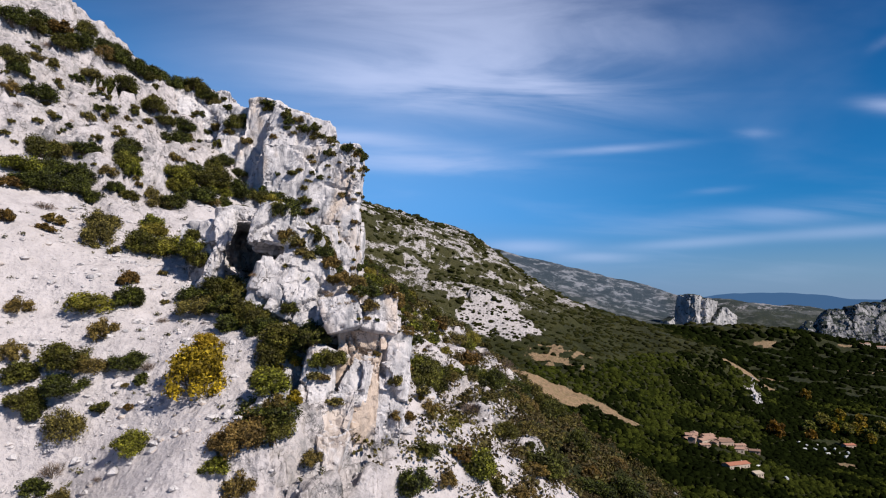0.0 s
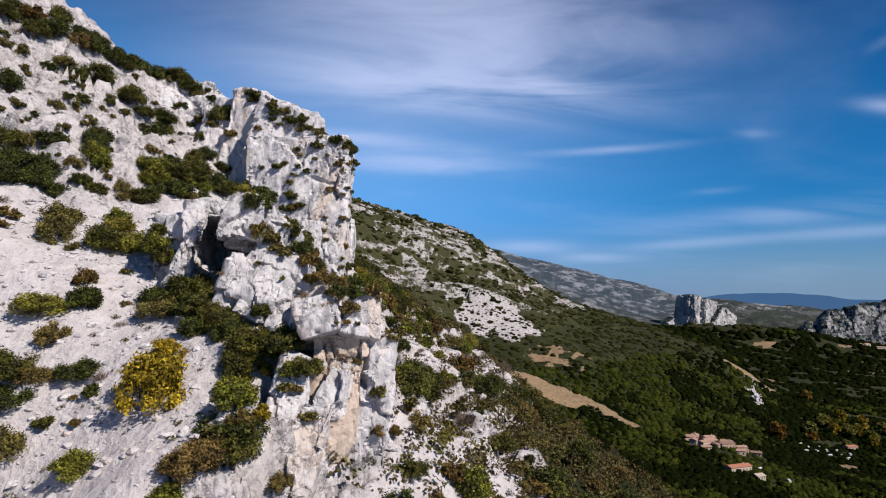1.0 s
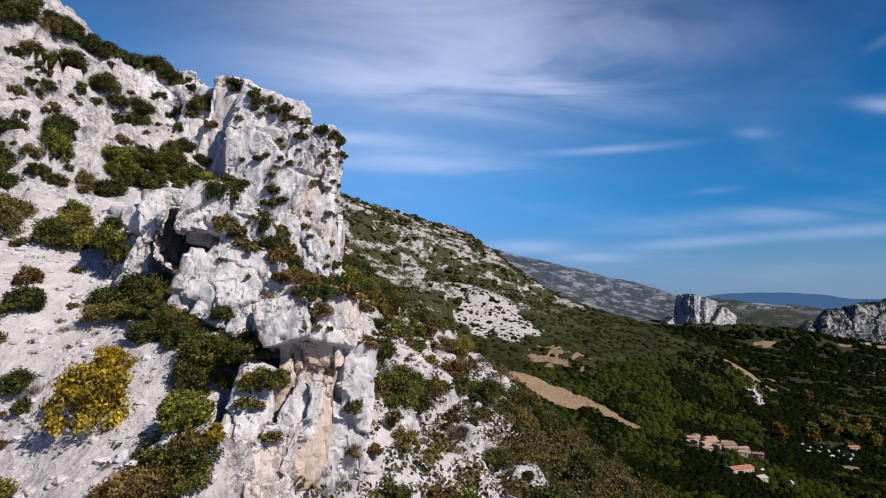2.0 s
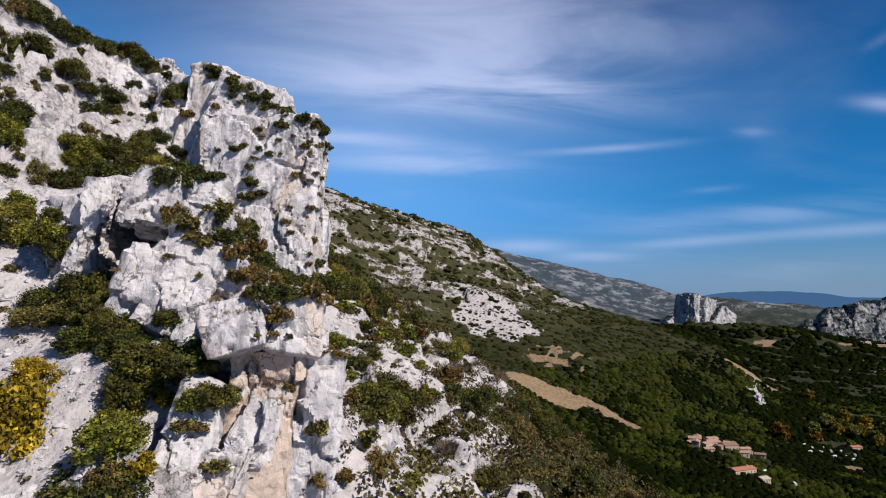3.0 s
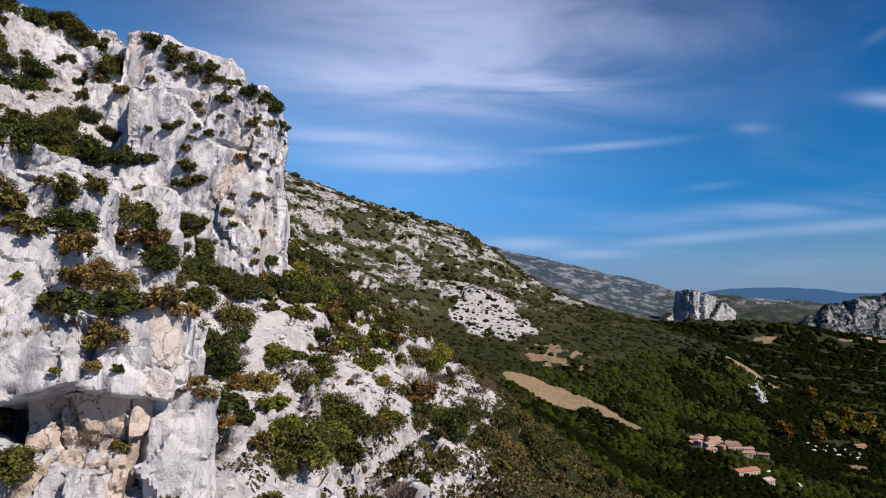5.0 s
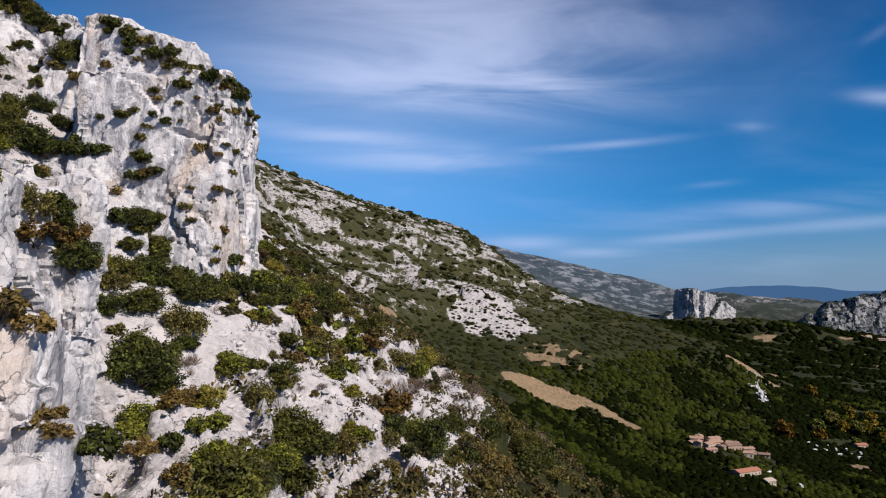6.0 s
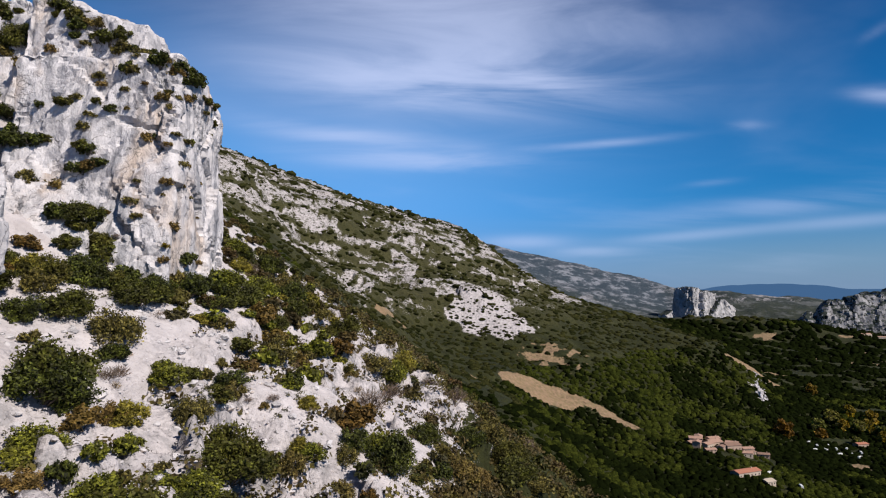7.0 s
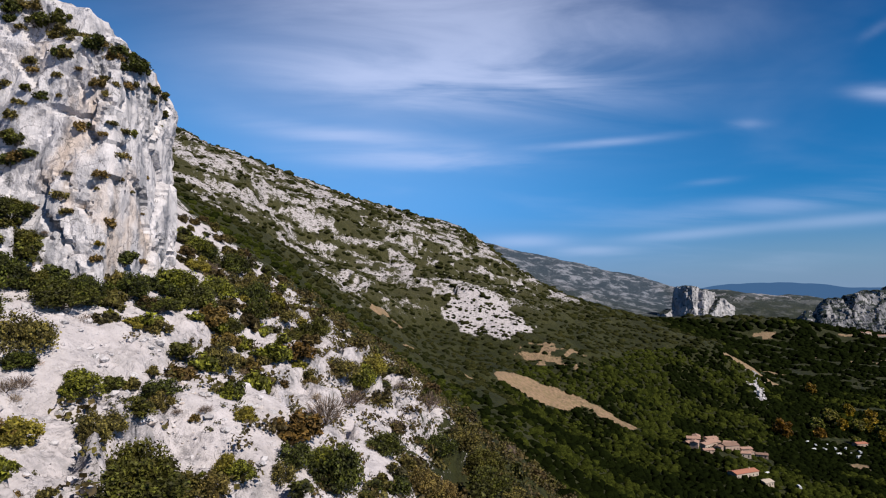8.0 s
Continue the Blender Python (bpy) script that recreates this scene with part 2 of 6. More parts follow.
def ground_material():
    """Pale limestone with soil and low scrub where the sheet says that it grows."""
    k = Nodes("limestone_hillside")
    big = k.noise(0.07, 4, 0.6)
    mid = k.noise(0.5, 6, 0.65, warp=0.3)
    fine = k.noise(2.6, 7, 0.7)
    stones = k.voronoi(1.9, "F1")
    col = k.mix(k.range(mid, 0.3, 0.7), (0.345, 0.317, 0.322), (0.442, 0.406, 0.412))
    col = k.mix(k.range(fine, 0.55, 0.75, 0, 0.45), col, (0.1898, 0.1788, 0.1715))
    col = k.mix(k.range(big, 0.5, 0.7, 0, 0.35), col, (0.2701, 0.2372, 0.2117))
    bare = k.attribute("rocky")
    crack = k.voronoi(0.28, "DISTANCE_TO_EDGE", stretch=(1, 1, 1.6), warp=4.5)
    some = k.range(k.noise(0.2, 3), 0.42, 0.56)
    stain = k.noise(0.35, 8, 0.72, warp=0.6)
    col = k.mix(k.math("MULTIPLY", k.range(stain, 0.47, 0.63, 0, 0.8), bare), col, (0.1533, 0.1496, 0.1533))
    col = k.mix(k.math("MULTIPLY", k.range(crack, 0.0, 0.025, 0.8, 0), k.math("MULTIPLY", some, bare)), col, (0.0511, 0.0482, 0.0453))
    grey = k.noise(4.5, 5, 0.7)
    col = k.mix(k.range(grey, 0.58, 0.70, 0, 0.55), col, (0.146, 0.1387, 0.1314))
    green = k.mix(k.range(k.noise(0.02, 6, 0.7), 0.35, 0.65), (0.0139, 0.0161, 0.0044), (0.0343, 0.035, 0.0102))
    green = k.mix(k.range(k.noise(0.13, 7, 0.75), 0.45, 0.65), green, (0.0117, 0.0131, 0.0044))
    green = k.mix(k.math("MULTIPLY", k.attribute("dry"), k.range(k.noise(0.05, 6, 0.7), 0.3, 0.7, 0.4, 1.0)), green, (0.054, 0.0496, 0.0204))
    green = k.mix(k.range(k.noise(0.32, 7, 0.78), 0.46, 0.60, 0, 0.75), green, (0.0124, 0.0153, 0.0044))
    soil = k.mix(k.range(k.noise(0.25, 5, 0.65), 0.4, 0.6), (0.219, 0.146, 0.0912), (0.1533, 0.1132, 0.0621))
    col = k.mix(k.math("MULTIPLY", k.attribute("dry"), 0.12), col, (0.2409, 0.2263, 0.219))
    scrub = k.attribute("scrub")
    speck = k.math("ADD", k.math("MULTIPLY", k.noise(0.08, 8, 0.74, stretch=(1, 1, 2.0)), 0.45), k.math("MULTIPLY", k.noise(0.34, 7, 0.76, stretch=(1, 1, 1.6)), 0.55))
    ragged = k.math("ADD", scrub, k.math("MULTIPLY", k.math("SUBTRACT", speck, 0.5), 3.4))
    col = k.mix(k.range(ragged, 0.40, 0.50), col, green)
    col = k.mix(k.range(k.math("ADD", k.attribute("field"), k.math("MULTIPLY", k.math("SUBTRACT", k.noise(0.16, 7, 0.75), 0.5), 1.6)), 0.46, 0.6), col, soil)
    grass = k.mix(k.range(k.noise(0.1, 5, 0.7), 0.4, 0.6), (0.0131, 0.019, 0.0051), (0.0292, 0.0292, 0.0109))
    col = k.mix(k.range(k.attribute("meadow"), 0.4, 0.6), col, grass)
    # aerial haze goes into the base colour: far land turns bluish
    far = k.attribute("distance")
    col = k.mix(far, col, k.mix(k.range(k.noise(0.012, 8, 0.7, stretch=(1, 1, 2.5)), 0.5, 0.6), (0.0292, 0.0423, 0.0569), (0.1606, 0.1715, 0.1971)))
    n = k.broken(0.5, k.math("MULTIPLY", bare, 0.75), (1, 1, 0.8), 1.6)
    n = k.broken(1.6, k.math("ADD", k.math("MULTIPLY", bare, 0.5), 0.25), (1, 1, 0.8), 0.7, n)
    n = k.bump(mid, 0.8, 0.5, n)
    n = k.bump(crack, 0.15, 0.2, n)
    n = k.bump(stones, 0.5, 0.22, n)
    n = k.bump(fine, 1.0, 0.16, n)
    return k.finish(col, 0.95, n, 0.15)


def leaf_material(name, dark, light, other, spread=1.0):
    k = Nodes(name)
    r = k.random()
    col = k.mix(k.island(), dark, light)
    col = k.mix(k.range(r, 0.35, 1.0, 0, 0.8 * spread), col, other)
    lum = k.math("MULTIPLY", k.range(k.noise(0.9, 3), 0.3, 0.7, 0.7, 1.25), k.range(k.noise(3.4, 2), 0.35, 0.62, 0.42, 1.3))
    mul = k.nt.nodes.new("ShaderNodeVectorMath")
    mul.operation = "SCALE"
    k.link(col, mul.inputs[0])
    k.link(lum, mul.inputs["Scale"])
    mat = k.finish(mul.outputs[0], 0.7, None, 0.25)
    thin = k.nt.nodes.new("ShaderNodeBsdfTranslucent")
    k.link(mul.outputs[0], thin.inputs["Color"])
    both = k.nt.nodes.new("ShaderNodeMixShader")
    both.inputs[0].default_value = 0.2
    k.link(k.bsdf.outputs[0], both.inputs[1])
    k.link(thin.outputs[0], both.inputs[2])
    k.link(both.outputs[0], k.nt.nodes["Material Output"].inputs["Surface"])
    return mat


def plain(name, a, b, scale, rough=0.9, relief=0.0):
    k = Nodes(name)
    n = k.noise(scale, 6, 0.65)
    return k.finish(k.mix(k.range(n, 0.3, 0.7), a, b), rough, k.bump(n, 0.6, relief) if relief else None)


ROCK = limestone("limestone_crag")
WARM_ROCK = limestone("weathered_limestone", 0.35)
PROW_ROCK = limestone("streaked_limestone", 0.0, 0.0)
OCHRE_ROCK = limestone("ochre_limestone", 0.2, 0.2)
FAR_ROCK = far_rock("distant_limestone", 0.54, 0.64, (0.17, 0.17, 0.18), (0.37, 0.355, 0.36))
SCRUB_ROCK = far_rock("scrubby_limestone", 0.46, 0.58, (0.11, 0.11, 0.12), (0.29, 0.28, 0.285))


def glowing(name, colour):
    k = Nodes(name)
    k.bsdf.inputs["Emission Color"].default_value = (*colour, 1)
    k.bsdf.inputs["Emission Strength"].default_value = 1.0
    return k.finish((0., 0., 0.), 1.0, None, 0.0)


# distant haze painted in: the hills emit an even blue
BLUE = glowing("glowing_haze_blue", (0.0394, 0.0905, 0.1862))
GROUND = ground_material()
OAK = leaf_material("holm_oak_leaves", (0.0065, 0.0085, 0.0020), (0.0860, 0.0980, 0.0120), (0.1100, 0.0880, 0.0130), 0.6)
BRIGHT = leaf_material("bright_green_leaves", (0.0121, 0.0146, 0.0029), (0.2106, 0.2146, 0.0204), (0.2000, 0.1585, 0.0225))
OLIVE = leaf_material("olive_scrub_leaves", (0.0161, 0.0146, 0.0044), (0.2007, 0.1642, 0.0384), (0.1642, 0.1004, 0.0293))
# darkened copy of the oak leaves, to dim the lower slope's scrub
DARK_OAK = leaf_material("darkened_oak_leaves", (0.0065, 0.0075, 0.0014), (0.0725, 0.0746, 0.0105), (0.1005, 0.0786, 0.0172))
HEATH = leaf_material("dull_heath_leaves", (0.0129, 0.0122, 0.0038), (0.0780, 0.0674, 0.0214), (0.0739, 0.0493, 0.0164))
DULL_RUST = leaf_material("dull_rusty_leaves", (0.0240, 0.0150, 0.0048), (0.0999, 0.0608, 0.0173), (0.0782, 0.0564, 0.0156))
ORANGE = leaf_material("orange_autumn_leaves", (0.0803, 0.0401, 0.0029), (0.2482, 0.1241, 0.0073), (0.219, 0.1387, 0.0088))
YELLOW = leaf_material("yellowing_leaves", (0.080, 0.060, 0.005), (0.370, 0.258, 0.010), (0.280, 0.180, 0.012))
RUST = leaf_material("rusty_autumn_leaves", (0.0548, 0.0328, 0.008), (0.1679, 0.0949, 0.019), (0.1314, 0.0949, 0.0219))
TWIGS = leaf_material("dry_bare_twigs", (0.0964, 0.0658, 0.0481), (0.2453, 0.1737, 0.1329), (0.1635, 0.1226, 0.0920))
STRAW = leaf_material("dry_straw", (0.146, 0.0949, 0.0438), (0.3066, 0.219, 0.1095), (0.2482, 0.146, 0.0657))
BARK = plain("grey_bark", (0.073, 0.0548, 0.0401), (0.1387, 0.1095, 0.0876), 6, 0.9, 0.03)


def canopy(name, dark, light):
    """A far canopy: every crown its own tint, with darker mottling at random."""
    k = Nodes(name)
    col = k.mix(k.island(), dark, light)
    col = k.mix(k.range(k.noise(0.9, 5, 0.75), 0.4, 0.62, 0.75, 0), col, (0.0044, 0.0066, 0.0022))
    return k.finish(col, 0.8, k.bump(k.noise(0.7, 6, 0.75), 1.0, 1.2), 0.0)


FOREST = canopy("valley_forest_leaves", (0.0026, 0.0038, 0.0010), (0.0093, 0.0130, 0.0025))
LIGHT_SUNLIT_FOREST = canopy("light_sunlit_leaves", (0.0135, 0.0177, 0.0032), (0.0512, 0.0593, 0.0096))
HILL_SCRUB = canopy("far_hill_scrub", (0.0131, 0.0153, 0.0051), (0.0453, 0.0438, 0.0146))
TUFT = leaf_material("thyme_and_grass", (0.0401, 0.0401, 0.0131), (0.1168, 0.0985, 0.0438), (0.0876, 0.0803, 0.0365))


# ---- meshes ----
def mesh_of(name, verts, faces, material, shade=True):
    me = bpy.data.meshes.new(name)
    verts, faces = np.asarray(verts, np.float32), np.asarray(faces, np.int32)
    n = faces.shape[1]
    me.vertices.add(len(verts))
    me.vertices.foreach_set("co", verts.ravel())
    me.loops.add(faces.size)
    me.loops.foreach_set("vertex_index", faces.ravel())
    me.polygons.add(len(faces))
    me.polygons.foreach_set("loop_start", np.arange(0, faces.size, n, dtype=np.int32))
    me.polygons.foreach_set("use_smooth", np.full(len(faces), shade))
    me.update(calc_edges=True)
    me.materials.append(material)
    return me


def part(name, bm, material, parent, label=""):
    """Links a bmesh or a mesh as one mesh object under a thing or a part."""
    if isinstance(bm, bmesh.types.BMesh):
        me = bpy.data.meshes.new(name)
        bm.to_mesh(me)
        bm.free()
        me.materials.append(material)
    else:
        me = bm
    ob = new(name, me)
    ob.parent = parent
    return tagged(ob, label)


# ---- the lie of the land: cross-sections from the near slope to the far ridge ----
SECTIONS = []


def section(y, *xz):
    SECTIONS.append((float(y), np.array(xz[0::2], float), np.array(xz[1::2], float)))


section(-500, -600, 200, -200, 40, -60, -40, 60, -90, 200, -150, 800, -190)
section(0, -300, 120, -120, 8, -60, -22, -20, -40, 20, -55, 60, -80, 160, -125, 800, -185)
section(40, -300, 130, -120, 14, -60, -14, -38, -26, -20, -22, -8, -24, 5, -36, 40, -60, 120, -106, 300, -165)
section(50, -300, 135, -120, 24, -60, 0, -40, -15, -31, -18, -20, -11, -12, -12, -4, -22, 8, -30, 40, -50, 120, -100, 300, -160)
section(58, -300, 140, -120, 34, -60, 8, -40, -6, -30, -7.5, -22, -5.5, -14, -4, -8, -10, 0, -19, 10, -25, 40, -45, 120, -96, 300, -158)
section(65, -300, 145, -120, 42, -60, 16, -42, 3, -35, 0.5, -28, -1, -18, 0, -8, -5, -2, -11, 5, -17, 40, -41, 120, -93, 300, -156)
section(75, -300, 150, -120, 50, -70, 27, -50, 11.5, -42, 9.5, -30, 5, -20, 0, -10, -6, 0, -13, 10, -19, 40, -39, 120, -90, 300, -154)
section(90, -300, 160, -120, 62, -70, 37, -51, 24, -38, 14, -28, 5, -17, -2, -8, -6.5, 0, -9.5, 10, -16.5, 40, -37, 120, -87, 300, -152)
section(106, -300, 170, -120, 76, -75, 46, -55, 30, -42, 22, -32, 12, -22, 5, -16, 2, -8, -3, 3, -10.5, 12, -17, 40, -36, 120, -85, 300, -150)
section(125, -300, 180, -120, 92, -80, 62, -63, 47, -48, 34, -35, 20, -20, 8, -15, 3.5, -6, -3, 5, -11.3, 12, -17, 40, -36, 120, -84, 300, -148)
section(150, -300, 185, -120, 92, -80, 62, -50, 36, -25, 12, -10, 2, 0, -4.2, 12, -13, 38, -33, 70, -55, 120, -82, 300, -148)
section(180, -300, 180, -120, 86, -70, 48, -40, 24, -10, 2, 10, -12, 38, -35, 70, -58, 120, -86, 300, -146)
section(240, -400, 230, -150, 84, -70, 26, -20, -18, 40, -56, 90, -84, 160, -115, 300, -146, 700, -175)
section(350, -400, 215, -200, 100, -80, 8, 0, -48, 60, -80, 150, -124, 300, -150, 600, -175)
section(500, -500, 250, -250, 118, -100, 30, 0, -38, 31, -54, 90, -82, 155, -126, 300, -150, 600, -176)
section(600, -500, 255, -200, 88, -80, 16, 0, -50, 60, -75, 140, -124, 270, -140, 450, -172, 900, -182)
section(700, -500, 262, -250, 112, -100, 30, -30, -18, -5, -58, 77, -70, 183, -114, 290, -148, 450, -176, 900, -182)
section(800, -500, 272, -250, 120, -160, 42, -60, 2, 0, -40, 77, -74, 150, -74, 200, -78, 300, -128, 417, -150, 500, -167, 1000, -178)
section(850, -500, 282, -250, 145, -150, 48, -60, 14, 0, -22, 25, -46, 80, -50, 130, -46, 200, -66, 300, -112, 480, -154, 1000, -176)
section(930, -500, 305, -300, 205, -190, 70, -110, 40, -20, 20, 50, 21, 90, 4, 130, -24, 180, -34, 300, -84, 400, -102, 465, -126, 500, -150, 700, -165, 1200, -174)
section(1000, -500, 320, -321, 216, -270, 128, -115, 42, 20, 36, 100, 15, 177, -12, 260, -50, 340, -72, 430, -80, 480, -92, 520, -126, 560, -150, 700, -160, 1300, -172)
section(1070, -550, 360, -330, 225, -200, 130, -100, 68, 20, 41, 140, 8, 230, -30, 300, -48, 400, -58, 500, -77, 540, -112, 590, -147, 700, -158, 1400, -170)
section(1130, -620, 400, -360, 245, -200, 155, -90, 84, 20, 44, 170, 2, 260, -26, 380, -44, 450, -51, 500, -64, 560, -108, 620, -144, 800, -160, 1500, -169)
section(1200, -700, 450, -400, 268, -200, 180, -86, 101, 24, 48, 200, -4, 330, -33, 420, -43, 470, -49, 530, -88, 600, -137, 1000, -160, 1800, -168)
section(1320, -740, 425, -330, 248, -150, 186, -30, 128, 70, 78, 210, 8, 330, -32, 430, -64, 520, -108, 620, -138, 1000, -155, 1900, -164)
section(1500, -800, 455, -254, 258, -100, 211, 20, 168, 116, 132, 300, 8, 340, -14, 450, -40, 560, -80, 771, -128, 1000, -145, 2200, -155)
section(2000, -800, 540, -137, 283, 60, 232, 153, 184, 260, 90, 420, 10, 700, -71, 1030, -140, 1346, -150, 2600, -150)
section(2150, -800, 540, 60, 250, 160, 205, 270, 110, 420, 12, 700, -66, 850, -86, 1000, -62, 1110, -48, 1250, -64, 1420, -106, 1600, -140, 2700, -148)
section(2600, -900, 520, -90, 352, 30, 350, 90, 328, 185, 268, 270, 160, 450, 30, 700, -60, 1000, -92, 1400, -108, 2000, -110, 3000, -120)
section(3100, -900, 480, 200, 250, 500, 130, 900, 20, 1240, -50, 1385, 62, 1600, 46, 1900, 28, 2300, -40, 2700, -90, 4000, -110)
section(3500, -900, 520, 200, 372, 267, 350, 723, 252, 1225, 142, 1450, 10, 1700, -60, 2600, -90, 4000, -110)
section(4100, -900, 260, 400, 200, 1200, 20, 1900, -90, 4000, -110)
section(5200, -900, 100, 1200, -60, 1900, -100, 5000, -110)
LINES = np.array([s[0] for s in SECTIONS])


def lie_once(x, y):
    k = np.clip(np.searchsorted(LINES, y) - 1, 0, len(LINES) - 2)
    z = np.zeros_like(x)
    for j in np.unique(k):
        w = k == j
        a, b = SECTIONS[j], SECTIONS[j + 1]
        f = (y[w] - a[0]) / (b[0] - a[0])
        z[w] = np.interp(x[w], a[1], a[2]) * (1 - f) + np.interp(x[w], b[1], b[2]) * f
    return z


def lie(x, y):
    """The smooth lie of the land."""
    x, y = np.asarray(x, float), np.asarray(y, float)
    r = 1.6 + 0.035 * np.maximum(y - 60, 0)
    z = 0
    for dx, dy in ((0, 0), (1, 0), (-1, 0), (0, 1), (0, -1), (0.7, 0.7), (-0.7, 0.7), (0.7, -0.7), (-0.7, -0.7)):
        z = z + lie_once(x + dx * r, y + dy * r)
    return z / 9


def rocky(x, y):
    """1 on bare broken rock, 0 on loose scree and soil."""
    upper = smooth(-36, -46, x + 0.25 * (y - 90)) * smooth(74, 84, y)
    rib = smooth(9, 4, np.abs(x + 11 - 0.02 * (y - 50))) * smooth(86, 78, y) * smooth(40, 46, y)
    ledges = 0.85 * smooth(62, 76, y) * smooth(-16, -4, x) * smooth(-0.6, 0.1, fbm(np.stack([x / 13, y / 13, x * 0], 1), 2, 3))
    return np.clip(np.maximum(np.maximum(upper, rib), ledges), 0, 1)


def land(x, y):
    """The height of the land with its ledges, blocks and rubble."""
    x, y = np.asarray(x, float), np.asarray(y, float)
    z = lie(x, y)
    p = np.stack([x, y, z], 1)
    near = smooth(330, 180, y)
    far = smooth(180, 600, y)
    rk = rocky(x, y)
    z = z + near * 0.8 * fbm(p / 9.0, 3, 5)
    # beds of rock stand out as steps along the slope
    for tall, share, salt in ((7.5, 0.75, 15), (3.1, 0.45, 17)):
        level = (z + 3.2 * fbm(p / (16, 16, 30), 3, salt) - 0.10 * x) / tall
        whole = np.floor(level)
        z = z + near * rk * share * tall * (whole + smooth(0.62, 0.98, level - whole) - level + 0.1)
    p = np.stack([x, y, z], 1)
    q = p + 1.1 * np.stack([fbm(p / 4.0, 2, 21 + i) for i in range(3)], 1)
    step, gap = facets(q / (6.0, 4.6, 3.4), 31)
    z = z + near * rk * (step * 2.6 - 0.5 * smooth(0.10, 0.0, gap))
    step, gap = facets(q / (2.1, 1.8, 1.4), 37)
    z = z + near * (0.06 + 0.5 * rk) * (step * 1.1 - 0.3 * smooth(0.12, 0.0, gap))
    z = z + near * 0.13 * fbm(p / 1.1, 3, 9)
    z = z + far * (9 * fbm(p / 170.0, 4, 41) * smooth(-175, -120, z) + 3.0 * fbm(p / 34.0, 4, 43) * smooth(-180, -150, z))
    hill = smooth(-60, 20, z) * smooth(500, 800, y) * smooth(3200, 2400, y)
    _, gap, mark = cells(p / (60, 45, 22), 51)
    z = z + hill * 12 * (mark - 0.5)
    return z


# ---- ground ----
# fields, bare terraces and scars: middle, half length, half width, turn
FIELDS = [(122, 676, 58, 25, 0.5), (188, 668, 34, 13, -0.87), (40, 600, 12, 6, 0.3), (-38, 690, 40, 10, 1.2), (-8, 600, 14, 6, 0.9), (1010, 1420, 120, 9, -0.2),
          (560, 1500, 60, 10, 0.1), (455, 680, 20, 8, 0.9), (520, 1010, 60, 22, 0.2)]
MEADOWS = [(489, 767, 26, 9, 0.2), (640, 900, 50, 14, 0.2), (980, 1380, 160, 22, -0.2), (420, 1700, 160, 40, 0.0)]
SCARS = [(457, 877, 9, 22, -0.45), (504, 985, 9, 16, -0.45), (475, 930, 6, 18, -0.45)]


def patch(x, y, p, rows, ragged=0.25):
    out = np.zeros_like(x)
    for cx, cy, a, b, turn in rows:
        u = (x - cx) * math.cos(turn) + (y - cy) * math.sin(turn)
        v = -(x - cx) * math.sin(turn) + (y - cy) * math.cos(turn)
        out = np.maximum(out, smooth(1.25, 0.8, np.hypot(u / a, v / b) + ragged * fbm(p / 22.0, 3, 77)))
    return out


def cover(x, y, z):
    """How much scrub grows on the sheet, where it is bare field or meadow, and how strongly haze is painted in."""
    p = np.stack([x, y, z], 1)
    scrub = 0.8 * smooth(5, 18, x - 0.1 * (y - 90)) * smooth(74, 90, y)
    scrub = np.maximum(scrub, smooth(150, 190, y))
    # pale limestone shows in bands along the contours of the far hill
    band = fbm(p / (60, 60, 15), 5, 71, 0.65)
    high = smooth(-45, 12, z) * smooth(430, 700, y)
    scrub = scrub * (1 - high * (0.05 + 0.60 * smooth(-0.2, 0.45, band + 0.18 * smooth(60, 220, z))))
    knoll = smooth(1.12, 0.9, np.hypot((x - 82) / 60, (y - 905) / 64) + 0.22 * fbm(p / 20, 3, 91))
    scrub = scrub * (1 - 0.84 * knoll)
    terrace = smooth(1.15, 0.5, np.hypot((x - 165) / 62, (y - 812) / 64))
    scrub = scrub * (1 - patch(x, y, p, SCARS, 0.5))
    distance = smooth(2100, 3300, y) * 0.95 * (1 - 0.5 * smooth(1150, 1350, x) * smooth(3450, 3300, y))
    field = np.maximum(patch(x, y, p, FIELDS), 0.8 * terrace * smooth(-0.3, 0.2, fbm(p / (14, 14, 8), 3, 93)))
    flat = smooth(1000, 1200, y) * smooth(-95, -125, z)
    mosaic = fbm(np.stack([x / 110, y / 60, x * 0], 1), 3, 97)
    field = np.maximum(field, flat * smooth(0.74, 0.82, mosaic))
    meadow = np.maximum(patch(x, y, p, MEADOWS, 0.4), flat * smooth(-0.58, -0.68, mosaic))
    return scrub, field, meadow, distance


